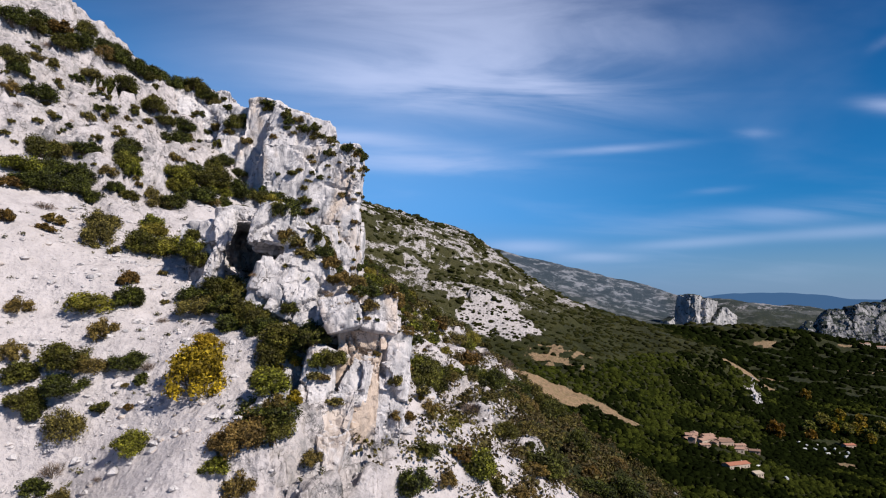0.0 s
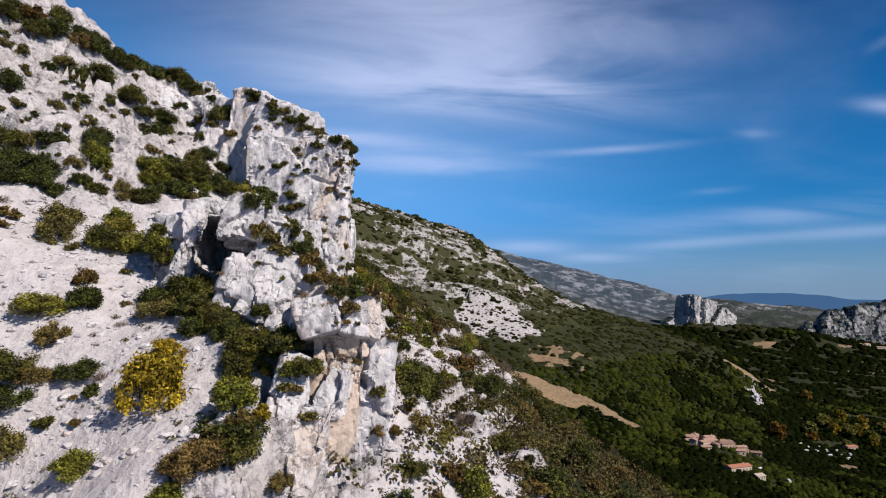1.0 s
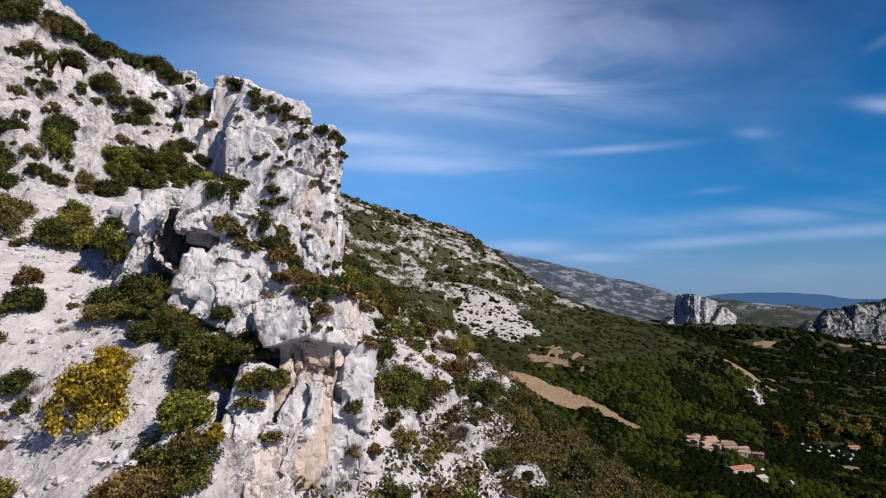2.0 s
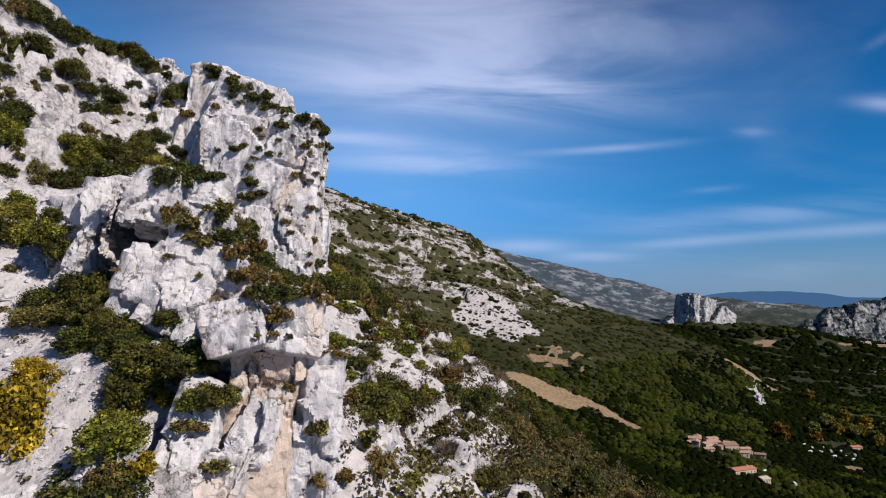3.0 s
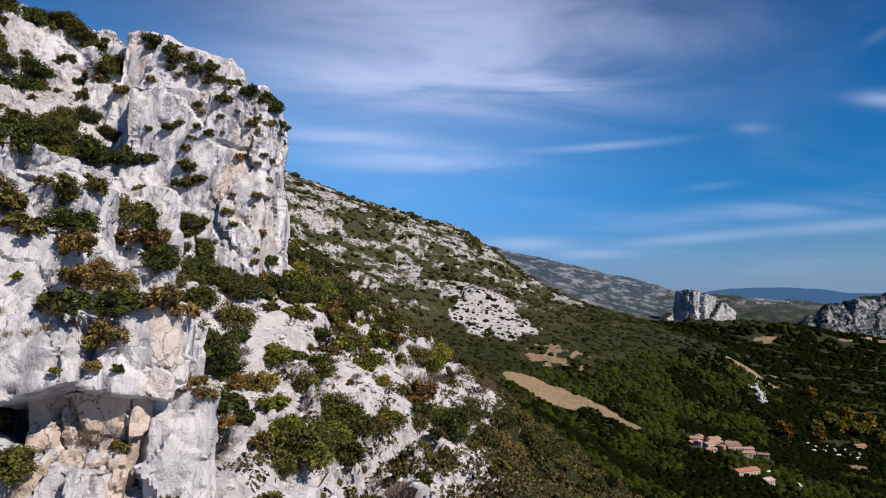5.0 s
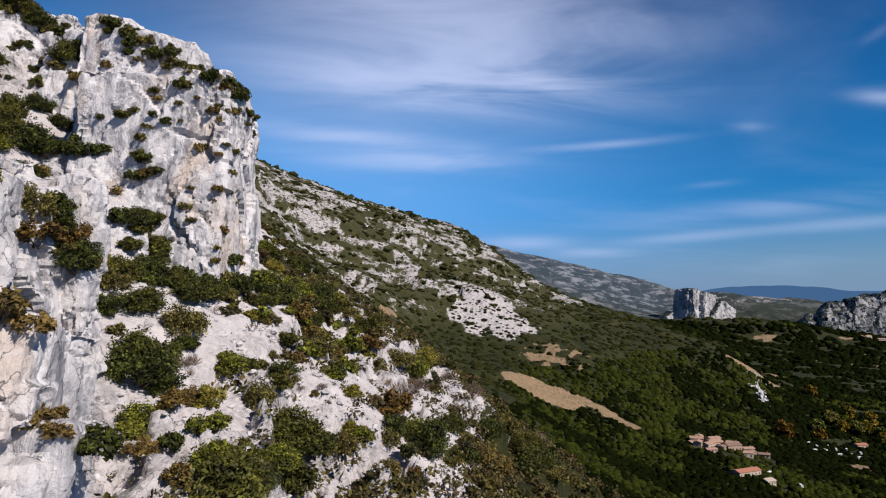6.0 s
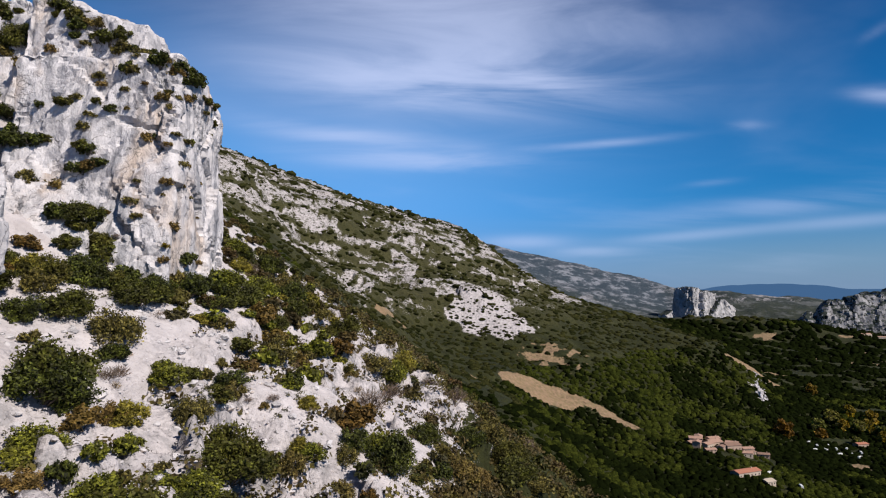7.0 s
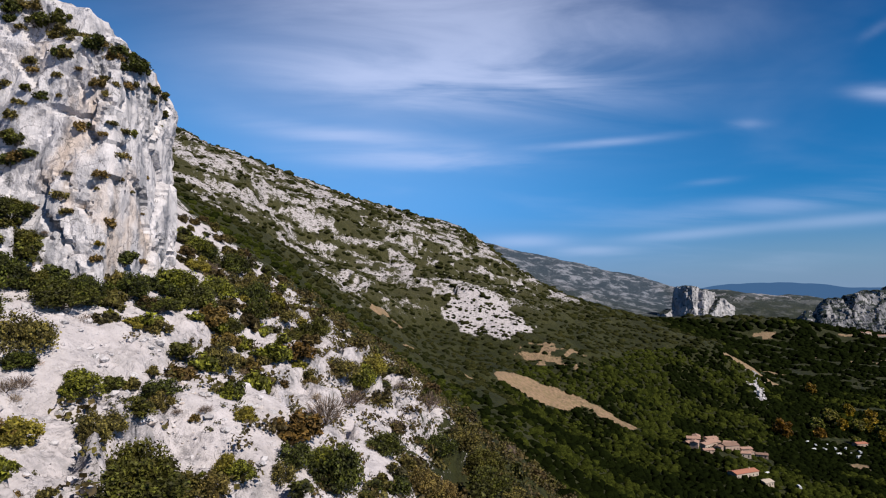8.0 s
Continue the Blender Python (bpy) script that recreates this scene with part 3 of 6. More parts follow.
def build_ground():
    rows = np.concatenate([np.linspace(-480, 20, 40), np.linspace(21, 42, 30), np.arange(42.4, 132, 0.42), 132 * np.exp(np.linspace(0, math.log(5100 / 132), 320))])
    side = np.linspace(-1, 1, 451)
    reach = 85 + 0.92 * np.abs(rows)
    centre = np.interp(rows, [0, 60, 140, 400], [0, -16, -10, 0])
    X = centre[:, None] + reach[:, None] * np.sign(side) * np.abs(side) ** 1.25
    Y = np.repeat(rows[:, None], len(side), 1)
    x, y = X.ravel(), Y.ravel()
    z = land(x, y)
    h, w = X.shape
    i = np.arange(h * w).reshape(h, w)
    faces = np.stack([i[:-1, :-1], i[:-1, 1:], i[1:, 1:], i[1:, :-1]], -1).reshape(-1, 4)
    me = mesh_of("ground", np.stack([x, y, z], 1), faces, GROUND)
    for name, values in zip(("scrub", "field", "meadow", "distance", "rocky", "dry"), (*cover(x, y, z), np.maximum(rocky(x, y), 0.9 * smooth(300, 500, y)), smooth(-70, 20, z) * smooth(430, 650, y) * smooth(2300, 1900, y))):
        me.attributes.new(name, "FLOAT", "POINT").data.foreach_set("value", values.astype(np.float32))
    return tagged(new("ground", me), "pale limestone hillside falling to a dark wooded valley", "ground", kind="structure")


build_ground()


# ---- crags ----
def chunk(bm, centre, half, turn=0, lean_x=0, lean_y=0, taper=0.8):
    """One bevelled block of a crag, narrower at the top."""
    made = bmesh.ops.create_cube(bm, size=2)["verts"]
    m = pose(*centre, lean_x, lean_y, turn)
    for v in made:
        t = taper if v.co.z > 0 else 1.0
        v.co = m @ Vector((v.co.x * half[0] * t, v.co.y * half[1] * t, v.co.z * half[2]))


def weather(p, no, s, salt, chips=1.0):
    """Wears a fused crag: swells, broken blocks, upright cracks and chips."""
    wall = 1 - np.abs(no[:, 2])
    q = p + 0.9 * s * np.stack([fbm(p / (3.5 * s), 3, salt + 11 + i) for i in range(3)], 1)
    d = 1.1 * s * fbm(p / (8.5 * s), 3, salt + 1)
    step, gap = facets(q / (np.array((4.6, 4.6, 7.5)) * s), salt + 3)
    patchy = smooth(-0.1, 0.4, fbm(p / (6 * s), 2, salt + 21))
    calm = 0.45 + 0.55 * smooth(0.1, 0.6, wall)
    d = d + calm * s * (step * 1.45 - 1.0 * patchy * smooth(0.075, 0.0, gap))
    step, gap = facets(q / (np.array((1.9, 1.9, 2.6)) * s), salt + 5)
    d = d + chips * s * (step * 0.55 - 0.34 * patchy * smooth(0.09, 0.0, gap))
    step, gap = facets(q / (0.8 * s), salt + 15)
    d = d + chips * s * step * 0.2
    flute = fbm(q / (np.array((1.5, 1.5, 14.0)) * s), 3, salt + 7)
    d = d + s * wall * (0.25 * flute - 0.7 * smooth(0.09, 0.0, np.abs(flute + 0.15)) * patchy)
    d = d + 0.07 * s * fbm(p / (0.5 * s), 2, salt + 9)
    return d


def fused(name, chunks, voxel, material, rough, salt, chips, amount):
    bm = bmesh.new()
    for c in chunks:
        chunk(bm, *c)
    me = bpy.data.meshes.new(name)
    bm.to_mesh(me)
    bm.free()
    ob = new(name, me)
    mod = ob.modifiers.new("fuse", "REMESH")
    mod.mode, mod.voxel_size, mod.use_smooth_shade = "VOXEL", voxel, False
    done = bpy.data.meshes.new_from_object(ob.evaluated_get(bpy.context.evaluated_depsgraph_get()))
    bpy.data.objects.remove(ob)
    done.name = name
    n = len(done.vertices)
    co, no = np.empty(n * 3), np.empty(n * 3)
    # round off the blocks' own edges before the rock is broken up
    edges = np.empty(len(done.edges) * 2, np.int32)
    done.edges.foreach_get("vertices", edges)
    a, b = edges.reshape(-1, 2).T
    done.vertices.foreach_get("co", co)
    p = co.reshape(-1, 3)
    count = np.bincount(a, minlength=n) + np.bincount(b, minlength=n)
    for _ in range(2 + int(0.9 * rough * amount / voxel)):
        mean = np.stack([np.bincount(a, p[b, k], n) + np.bincount(b, p[a, k], n) for k in range(3)], 1) / count[:, None]
        p = 0.4 * p + 0.6 * mean
    done.vertices.foreach_set("co", p.astype(np.float32).ravel())
    done.update()
    done.vertices.foreach_get("normal", no)
    no = no.reshape(-1, 3)
    p = p + no * (amount * weather(p, no, rough, salt, chips))[:, None]
    done.vertices.foreach_set("co", p.astype(np.float32).ravel())
    done.polygons.foreach_set("use_smooth", np.full(len(done.polygons), True))
    done.update()
    done.set_sharp_from_angle(angle=radians(25))
    done.materials.clear()
    done.materials.append(material)
    return done


def crag(name, masses, voxel, label, rough=1.0, salt=0, chips=1.0, amount=1.0):
    """A crag of several rock masses: each is a part of its own."""
    ob = new(name)
    for i, (kind, material, chunks) in enumerate(masses):
        part(kind, fused(kind, chunks, voxel, material, rough, salt + 30 * i, chips, amount), material, ob)
    return tagged(ob, label, "rock")


crag("cliff_prow", [
    ("main_wall", PROW_ROCK, [
        ((-26.3, 117.5, 12), (9.6, 10.6, 16.8), 6, -5, 0, 0.94),
        ((-23.2, 119.5, 22), (5.0, 6.8, 8.6), 4, -4, 3, 0.66),
        ((-30.5, 119, 23.5), (8, 8.0, 13.0), 0, -8, 9, 0.7),
    ]),
    ("summit", ROCK, [
        ((-39, 124.5, 25), (5.0, 7, 16.5), 0, -5, 4, 0.72),
        ((-35.5, 122, 26.5), (4.6, 6, 13.5), 10, -8, 14, 0.7),
        ((-44, 125, 25), (5.5, 6.5, 15), 0, -12, 4, 0.75),
    ]),
    ("foot_ramp", ROCK, [
        ((-29, 106.5, 5), (6, 5, 8.5), 20, -24, 0, 0.6),
        ((-35, 109, 11), (5, 5, 8.5), 0, -24, 0, 0.6),
    ]),
], 0.36, "tall pale limestone prow with grey streaks and ochre walls", 1.15, 1000, 0.5, 0.5)
crag("back_wall", [
    ("rock_wall", ROCK, [
        ((-57, 133, 33), (12, 7, 9), -8, -14, 0, 0.8),
        ((-50, 135, 37), (7, 6, 6), 0, -12, 0, 0.75),
    ]),
    ("upper_ledge", ROCK, [((-71, 129, 41), (8, 9, 8), 10, -18, 0, 0.8), ((-55.5, 132, 40), (8, 5.5, 7.5), 8, -16, 6, 0.7)]),
], 0.42, "white limestone wall behind a bushy gully", 1.0, 1400, 0.7, 0.75)
crag("cave_crag", [
    ("arch", ROCK, [
        ((-19.2, 66.8, 8.1), (2.4, 3.2, 2.7), 8, -6, 8, 0.72),
        ((-20.6, 66.0, 8.6), (1.0, 2.0, 2.2), 25, -8, 10, 0.7),
        ((-16.3, 65.6, 3.4), (1.7, 3.4, 4.4), -6, -14, 14, 0.72),
        ((-14.9, 65.0, 0.6), (2.2, 3.4, 4.0), -4, -18, 22, 0.66),
        ((-12.6, 64.6, -1.4), (2.0, 3.0, 3.0), 10, -16, 18, 0.7),
    ]),
    ("cave_back", ROCK, [((-22, 80.5, 3), (8, 1.6, 7.0), 0, 0, 0, 0.9), ((-23.0, 75.4, 10.0), (4.8, 5.0, 0.9), 0, 0, 0, 0.9), ((-28.6, 74.5, 3), (1.6, 6, 6), 0, 0, 0, 0.9), ((-17.6, 74.5, 2), (1.6, 6, 7), 0, 0, 0, 0.9)]),
    ("pillar", ROCK, [
        ((-26.3, 68.2, 3.0), (0.9, 1.6, 5.0), 10, -2, 12, 0.62),
        ((-25.9, 69.4, 8.4), (1.2, 1.8, 2.1), 20, -6, 4, 0.8),
        ((-29.2, 70.4, 7.4), (2.4, 2.0, 1.6), 0, -8, -6, 0.8),
    ]),
    ("pinnacle", ROCK, [((-19.2, 62.6, 1.0), (1.25, 1.1, 3.4), 20, 4, 10, 0.45)]),
], 0.17, "craggy limestone outcrop with two dark caves", 0.8, 1800, 0.55, 0.62)
crag("overhanging_block", [
    ("block", ROCK, [((-9.5, 57.8, -1.75), (1.8, 2.2, 1.65), 10, -12, -17, 0.93), ((-10.3, 58.8, -1.2), (1.0, 1.8, 1.2), 30, -10, -8, 0.8)]),
    ("shoulder", ROCK, [
        ((-6.2, 60.6, -1.5), (1.75, 2.8, 2.2), 14, -12, 12, 0.72),
        ((-10.4, 62.0, -2.7), (2.2, 2.4, 2.3), 0, -8, 6, 0.9),
        ((-7.8, 64.0, -1.9), (2.2, 3.2, 2.2), 0, -12, 8, 0.8),
        ((-4.9, 60.0, -2.4), (0.9, 1.6, 0.7), 20, -6, 12, 0.8),
    ]),
], 0.13, "big pale limestone block with a shadowed undercut", 0.7, 2200, 0.45, 0.36)
crag("lower_buttress", [
    ("grey_face", WARM_ROCK, [
        ((-5.3, 60.8, -11.8), (1.7, 2.4, 8.6), 10, -4, 5, 0.92),
        ((-4.6, 59.6, -6.6), (1.0, 1.4, 2.2), 14, -2, 4, 0.9),
        ((-3.8, 67.5, -18.6), (2.8, 4.0, 8.2), 0, -8, 8, 0.8),
    ]),
    ("ochre_face", OCHRE_ROCK, [((-8.3, 59.6, -12.6), (2.4, 2.6, 9.6), 8, -3, 2, 0.94), ((-7.7, 57.7, -12.2), (0.9, 1.3, 6.6), 22, -8, 6, 0.6), ((-9.6, 57.6, -13.0), (1.0, 1.5, 6.6), -14, -10, -4, 0.6)]),
    ("slab", ROCK, [
        ((-11.8, 54.8, -13.2), (2.7, 3.4, 8.6), 4, -20, 8, 0.42),
        ((-9.6, 55.4, -14), (1.9, 3.0, 8.8), -12, -18, 14, 0.5),
        ((-14.2, 55.0, -14.4), (1.8, 2.6, 7.2), 12, -22, -6, 0.5),
    ]),
], 0.17, "steep limestone buttress with grey and ochre faces", 0.85, 2600, 0.5, 0.5)
crag("distant_crag", [
    ("cliff", FAR_ROCK, [
        ((1092, 2640, -52), (66, 66, 104), 42, 0, 4, 0.62),
        ((1150, 2640, -60), (76, 62, 98), 36, 0, 12, 0.55),
    ]),
    ("ramp", FAR_ROCK, [((1215, 2630, -90), (100, 60, 88), 20, 0, 30, 0.4), ((1020, 2660, -120), (80, 70, 70), 30, 0, -22, 0.35)]),
], 4.5, "square-topped grey limestone crag above the valley", 4.0, 3000, 0.8, 0.8)
crag("rocky_hill", [
    ("near_face", SCRUB_ROCK, [((1440, 2370, -125), (130, 110, 84), 10, 0, 6, 0.06), ((1540, 2360, -106), (130, 110, 106), -10, 0, 0, 0.16)]),
    ("far_face", SCRUB_ROCK, [((1650, 2370, -95), (130, 120, 114), 5, 0, 0, 0.3), ((1780, 2380, -92), (150, 120, 122), 0, 0, 0, 0.45), ((1920, 2390, -90), (160, 130, 128), 0, 0, 0, 0.6)]),
], 6, "dark rocky hill with pale limestone faces", 8.0, 3400, 1.0, 0.9)


# ---- the blue hills at the edge of sight ----
def far_hills():
    ob = None
    a = np.linspace(math.radians(-12), math.radians(50), 260)
    p = np.stack([a * 9, a * 0 + 3.0, a * 0], 1)
    for name, dist, top, rise, salt in (("blue_hills", 4750, 48, 22, 5), ("low_blue_hills", 4650, 0, 18, 8)):
        z = top + rise * fbm(p, 4, 900 + salt) + (52 * np.exp(-((np.degrees(a) - 28.5) / 5.0) ** 2) if salt == 5 else 0)
        ring = np.concatenate([np.stack([dist * np.sin(a), dist * np.cos(a), z], 1), np.stack([dist * np.sin(a), dist * np.cos(a), z * 0 - 260], 1)])
        n = len(a)
        i = np.arange(n - 1)
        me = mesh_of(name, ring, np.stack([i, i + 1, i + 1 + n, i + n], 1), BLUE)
        tagged(new(name, me), "hills along the horizon, glowing in painted haze blue", "backdrop", kind="structure")


far_hills()


# ---- plants ----
def frame_of(n, rng):
    """Two axes across each direction of n."""
    r = rng.normal(size=n.shape)
    u = np.cross(n, r)
    u /= np.linalg.norm(u, axis=1)[:, None] + 1e-9
    return u, np.cross(n, u)


def leaf_cloud(rng, lobes, count, leaf, long=1.5, droop=0.0):
    """Leaves in clumps round the lobes of a crown, as pointed blades."""
    centre, radius = lobes[:, :3], lobes[:, 3]
    pick = rng.choice(len(lobes), count, p=radius ** 2 / (radius ** 2).sum())
    out = rng.normal(size=(count, 3))
    out[:, 2] = np.where(out[:, 2] < 0, out[:, 2] * 0.7, out[:, 2])
    out /= np.linalg.norm(out, axis=1)[:, None]
    depth = rng.uniform(0.0, 1.0, count) ** 0.45
    at = centre[pick] + out * (radius[pick] * (0.35 + 0.7 * depth))[:, None]
    at += rng.normal(size=at.shape) * 0.055
    n = out + rng.normal(size=out.shape) * 0.75
    n /= np.linalg.norm(n, axis=1)[:, None]
    u, v = frame_of(n, rng)
    s = leaf * rng.uniform(0.6, 1.35, count)
    a, b = u * (s * long * 0.6)[:, None], v * (s * 0.55)[:, None]
    blade = np.stack([at - a * 0.7 - b, at - a * 0.7 + b, at + a], 1)
    return blade.reshape(-1, 3), np.arange(count * 3).reshape(-1, 3)


def limb(verts, faces, a, b, r0, r1, rng, kinks=2, sides=4):
    a, b = np.array(a, float), np.array(b, float)
    rings = []
    for i in range(kinks + 1):
        f = i / kinks
        c = a + (b - a) * f + (rng.normal(size=3) * 0.05 * np.linalg.norm(b - a) if 0 < i < kinks else 0)
        r = r0 + (r1 - r0) * f
        rings.append(len(verts))
        for k in range(sides):
            t = 2 * math.pi * k / sides
            verts.append((c[0] + r * math.cos(t), c[1] + r * math.sin(t), c[2]))
    for i in range(kinks):
        for k in range(sides):
            faces.append((rings[i] + k, rings[i] + (k + 1) % sides, rings[i + 1] + (k + 1) % sides, rings[i + 1] + k))


def rooted(verts, faces, sides=4, kinks=2):
    """Ties the feet of all the limbs to one root."""
    per = len(verts) // max(1, len(faces) // (kinks * sides))
    root = len(verts)
    verts.append((0, 0, -0.22))
    for i in range(0, root, per):
        faces.append((root, i, i + 1, i + 2))


def shrub(name, seed, leaves, label, count, leaf=0.13, high=0.95, lobe_n=9, trunk=0.18, long=1.5, category="bush"):
    """A plant about 2 wide, rooted at its origin: stems and a crown."""
    rng = np.random.default_rng(seed)
    lobes = []
    for i in range(int(3.2 * lobe_n)):
        t, r = rng.uniform(0, 2 * math.pi), math.sqrt(rng.uniform(0.02, 1)) * 0.86
        r *= 0.82 + 0.18 * math.sin(3 * t + seed) * math.cos(2 * t - seed)
        z = 0.3 * trunk + (high - 0.3 * trunk) * rng.uniform(0.02, 1.05) ** 0.8 * (1.2 - 0.75 * r)
        lobes.append((r * math.cos(t), r * math.sin(t), z, rng.uniform(0.09, 0.27) * (1.1 - 0.3 * r)))
    lobes = np.array(lobes)
    ob = new(name)
    verts, faces = [], []
    for x, y, z, r in lobes[: max(4, lobe_n // 2)]:
        foot = (rng.normal() * 0.05, rng.normal() * 0.05, -0.18)
        limb(verts, faces, foot, (x, y, z), 0.045, 0.012, rng)
    rooted(verts, faces)
    part("stem", mesh_of("stem", verts, faces, BARK), BARK, ob)
    v, f = leaf_cloud(rng, lobes, int(0.88 * count), 1.0 * leaf, long)
    part("crown", mesh_of("crown", v, f, leaves, False), leaves, ob)
    return tagged(ob, label, category, "bushes on the hillside")


def twig_bush(name, seed, label, count, material=None):
    rng = np.random.default_rng(seed)
    ob = new(name)
    verts, faces = [], []
    for i in range(7):
        t, r = rng.uniform(0, 2 * math.pi), rng.uniform(0.2, 0.7)
        limb(verts, faces, (0, 0, -0.15), (r * math.cos(t), r * math.sin(t), rng.uniform(0.5, 0.9)), 0.035, 0.012, rng)
    rooted(verts, faces)
    part("stem", mesh_of("stem", verts, faces, BARK), BARK, ob)
    d = rng.normal(size=(count, 3))
    d[:, 2] = np.abs(d[:, 2]) + 0.3
    d /= np.linalg.norm(d, axis=1)[:, None]
    at = d * rng.uniform(0.25, 0.75, count)[:, None] * (1, 1, 0.95)
    d += rng.normal(size=d.shape) * 0.35
    d /= np.linalg.norm(d, axis=1)[:, None]
    u, _ = frame_of(d, rng)
    a, b = d * rng.uniform(0.12, 0.30, count)[:, None], u * 0.011
    quad = np.stack([at - b, at + b, at + a + b * 0.4, at + a - b * 0.4], 1).reshape(-1, 3)
    tagged(part("brushwood", mesh_of("brushwood", quad, np.arange(count * 4).reshape(-1, 4), material or TWIGS, False), TWIGS, ob), kind="stuff")
    return tagged(ob, label, "bush", "bushes on the hillside")


OAK_LABEL, GREEN_LABEL, GARRIGUE_LABEL = "dark green holm oak bush rooted in limestone", "fresh green bush with dense small leaves", "olive-green garrigue bush on pale stones"
LARGE = {
    "o": [shrub("holm_oak", 11, OAK, OAK_LABEL, 4500, 0.070, 0.95, 12), shrub("holm_oak", 12, OAK, OAK_LABEL, 4500, 0.070, 1.05, 14)],
    "b": [shrub("green_bush", 21, BRIGHT, GREEN_LABEL, 4500, 0.068, 0.9, 13, 0.1)],
    "v": [shrub("garrigue_bush", 31, OLIVE, GARRIGUE_LABEL, 3900, 0.065, 0.85, 12, 0.08)],
    "y": [shrub("yellow_tree", 41, YELLOW, "small yellowing autumn tree on the scree", 6000, 0.062, 1.15, 13, 0.2)],
}
HUGE = {
    "o": [shrub("large_holm_oak", 19, OAK, "large spreading holm oak with dense dark leaves", 6900, 0.055, 0.85, 24)],
    "b": [shrub("large_green_bush", 29, BRIGHT, "large spreading green bush with dense small leaves", 6750, 0.055, 0.85, 22, 0.1)],
    "v": [shrub("large_garrigue_bush", 39, OLIVE, "large spreading olive-green garrigue bush", 6300, 0.052, 0.8, 22, 0.08)],
}
KINDS = {
    "o": [shrub("holm_oak", 16, OAK, OAK_LABEL, 1750, 0.128), shrub("holm_oak", 17, OAK, OAK_LABEL, 1750, 0.128, 1.05, 11), shrub("holm_oak", 18, OAK, OAK_LABEL, 1650, 0.13, 0.85, 8)],
    "b": [shrub("green_bush", 26, BRIGHT, GREEN_LABEL, 1700, 0.125, 0.9, 10, 0.1), shrub("green_bush", 27, BRIGHT, GREEN_LABEL, 1600, 0.128, 0.8, 9, 0.08)],
    "v": [shrub("garrigue_bush", 36, OLIVE, GARRIGUE_LABEL, 1600, 0.11, 0.85, 9, 0.08), shrub("garrigue_bush", 37, OLIVE, GARRIGUE_LABEL, 1500, 0.11, 0.75, 8, 0.05, 1.9)],
    "y": [shrub("yellow_tree", 46, YELLOW, "small yellowing autumn tree on the scree", 1750, 0.128, 1.15, 11, 0.2)],
    "r": [shrub("rusty_bush", 51, RUST, "rust-brown autumn bush among rocks", 2000, 0.11, 0.9, 9, 0.1)],
    "t": [twig_bush("bare_bush", 61, "leafless grey-brown bush with bare twigs", 520)],
    "g": [twig_bush("dry_grass_tuft", 62, "straw-coloured tuft of dry grass on a ledge", 420, STRAW)],
}
SMALL = {
    "o": [shrub("small_oak", 14, OAK, "small dark oak bush clinging to limestone", 760, 0.165), shrub("small_oak", 15, OAK, "small dark oak bush clinging to limestone", 760, 0.165, 0.85)],
    "b": [shrub("small_green_bush", 24, BRIGHT, "small fresh green bush on pale rock", 760, 0.165, 0.9)],
    "v": [shrub("small_garrigue_bush", 34, OLIVE, "small olive garrigue bush on pale rock", 680, 0.165, 0.85), shrub("small_garrigue_bush", 35, OLIVE, "small olive garrigue bush on pale rock", 680, 0.165, 0.75)],
}
PLANTED = [0]


def plant(kind, x, y, z, size):
    """One bush of that width, rooted at a place."""
    i = PLANTED[0] = PLANTED[0] + 1
    protos = KINDS[kind]
    if kind in SMALL and size < 2.2:
        protos = SMALL[kind]
    elif kind in HUGE and size > 4.0 and y < 150:
        protos = HUGE[kind]
    elif kind in LARGE and size > 2.4 and y < 102:
        protos = LARGE[kind]
    k = size / 2
    turn = (i * 137.5) % 360
    m = pose(x, y, z, 0, 0, turn) @ Matrix.Diagonal((k * (0.86 + 0.42 * ((i * 7) % 5) / 4), k, k * (0.74 + 0.36 * ((i * 3) % 4) / 3), 1))
    return copy_thing(protos[i % len(protos)], m)


plant("o", -81.9, 106.4, 50.6, 6.6)
plant("o", -82.6, 114.9, 54.1, 6.6)
plant("r", -77.1, 112.9, 51.6, 6.5)
plant("o", -75.0, 113.4, 49.6, 6.6)
plant("o", -73.8, 115.7, 53.0, 5.3)
plant("o", -75.2, 112.1, 48.3, 6.4)
plant("o", -72.5, 121.6, 52.3, 5.6)
plant("o", -69.8, 120.5, 49.1, 6.6)
plant("v", -71.8, 118.7, 49.2, 5.4)
plant("o", -69.2, 90.0, 36.1, 6.2)
plant("o", -67.7, 90.0, 34.8, 4.1)
plant("v", -72.8, 100.6, 41.5, 3.5)
plant("t", -78.0, 110.6, 48.0, 3.0)
plant("v", -71.7, 103.5, 41.3, 2.8)
plant("o", -68.9, 107.4, 39.9, 2.9)
plant("o", -66.6, 110.9, 39.1, 6.6)
plant("o", -64.7, 113.3, 40.5, 6.5)
plant("v", -68.3, 109.9, 41.5, 5.0)
plant("o", -64.9, 125.1, 47.5, 6.6)
plant("o", -67.3, 123.8, 48.1, 6.6)
plant("o", -60.4, 127.8, 46.3, 5.2)
plant("o", -57.5, 129.7, 46.9, 5.9)
plant("o", -54.2, 130.0, 44.6, 6.5)
plant("o", -50.6, 130.7, 45.0, 1.8)
plant("o", -38.2, 120.6, 40.6, 2.5)
plant("v", -67.3, 88.1, 31.1, 3.6)
plant("o", -62.8, 88.6, 29.9, 6.1)
plant("v", -66.9, 91.5, 34.5, 2.1)
plant("v", -64.6, 95.7, 34.5, 1.5)
plant("o", -57.7, 113.3, 36.4, 6.6)
plant("o", -54.3, 118.6, 34.0, 6.6)
plant("o", -54.2, 116.2, 30.8, 6.6)
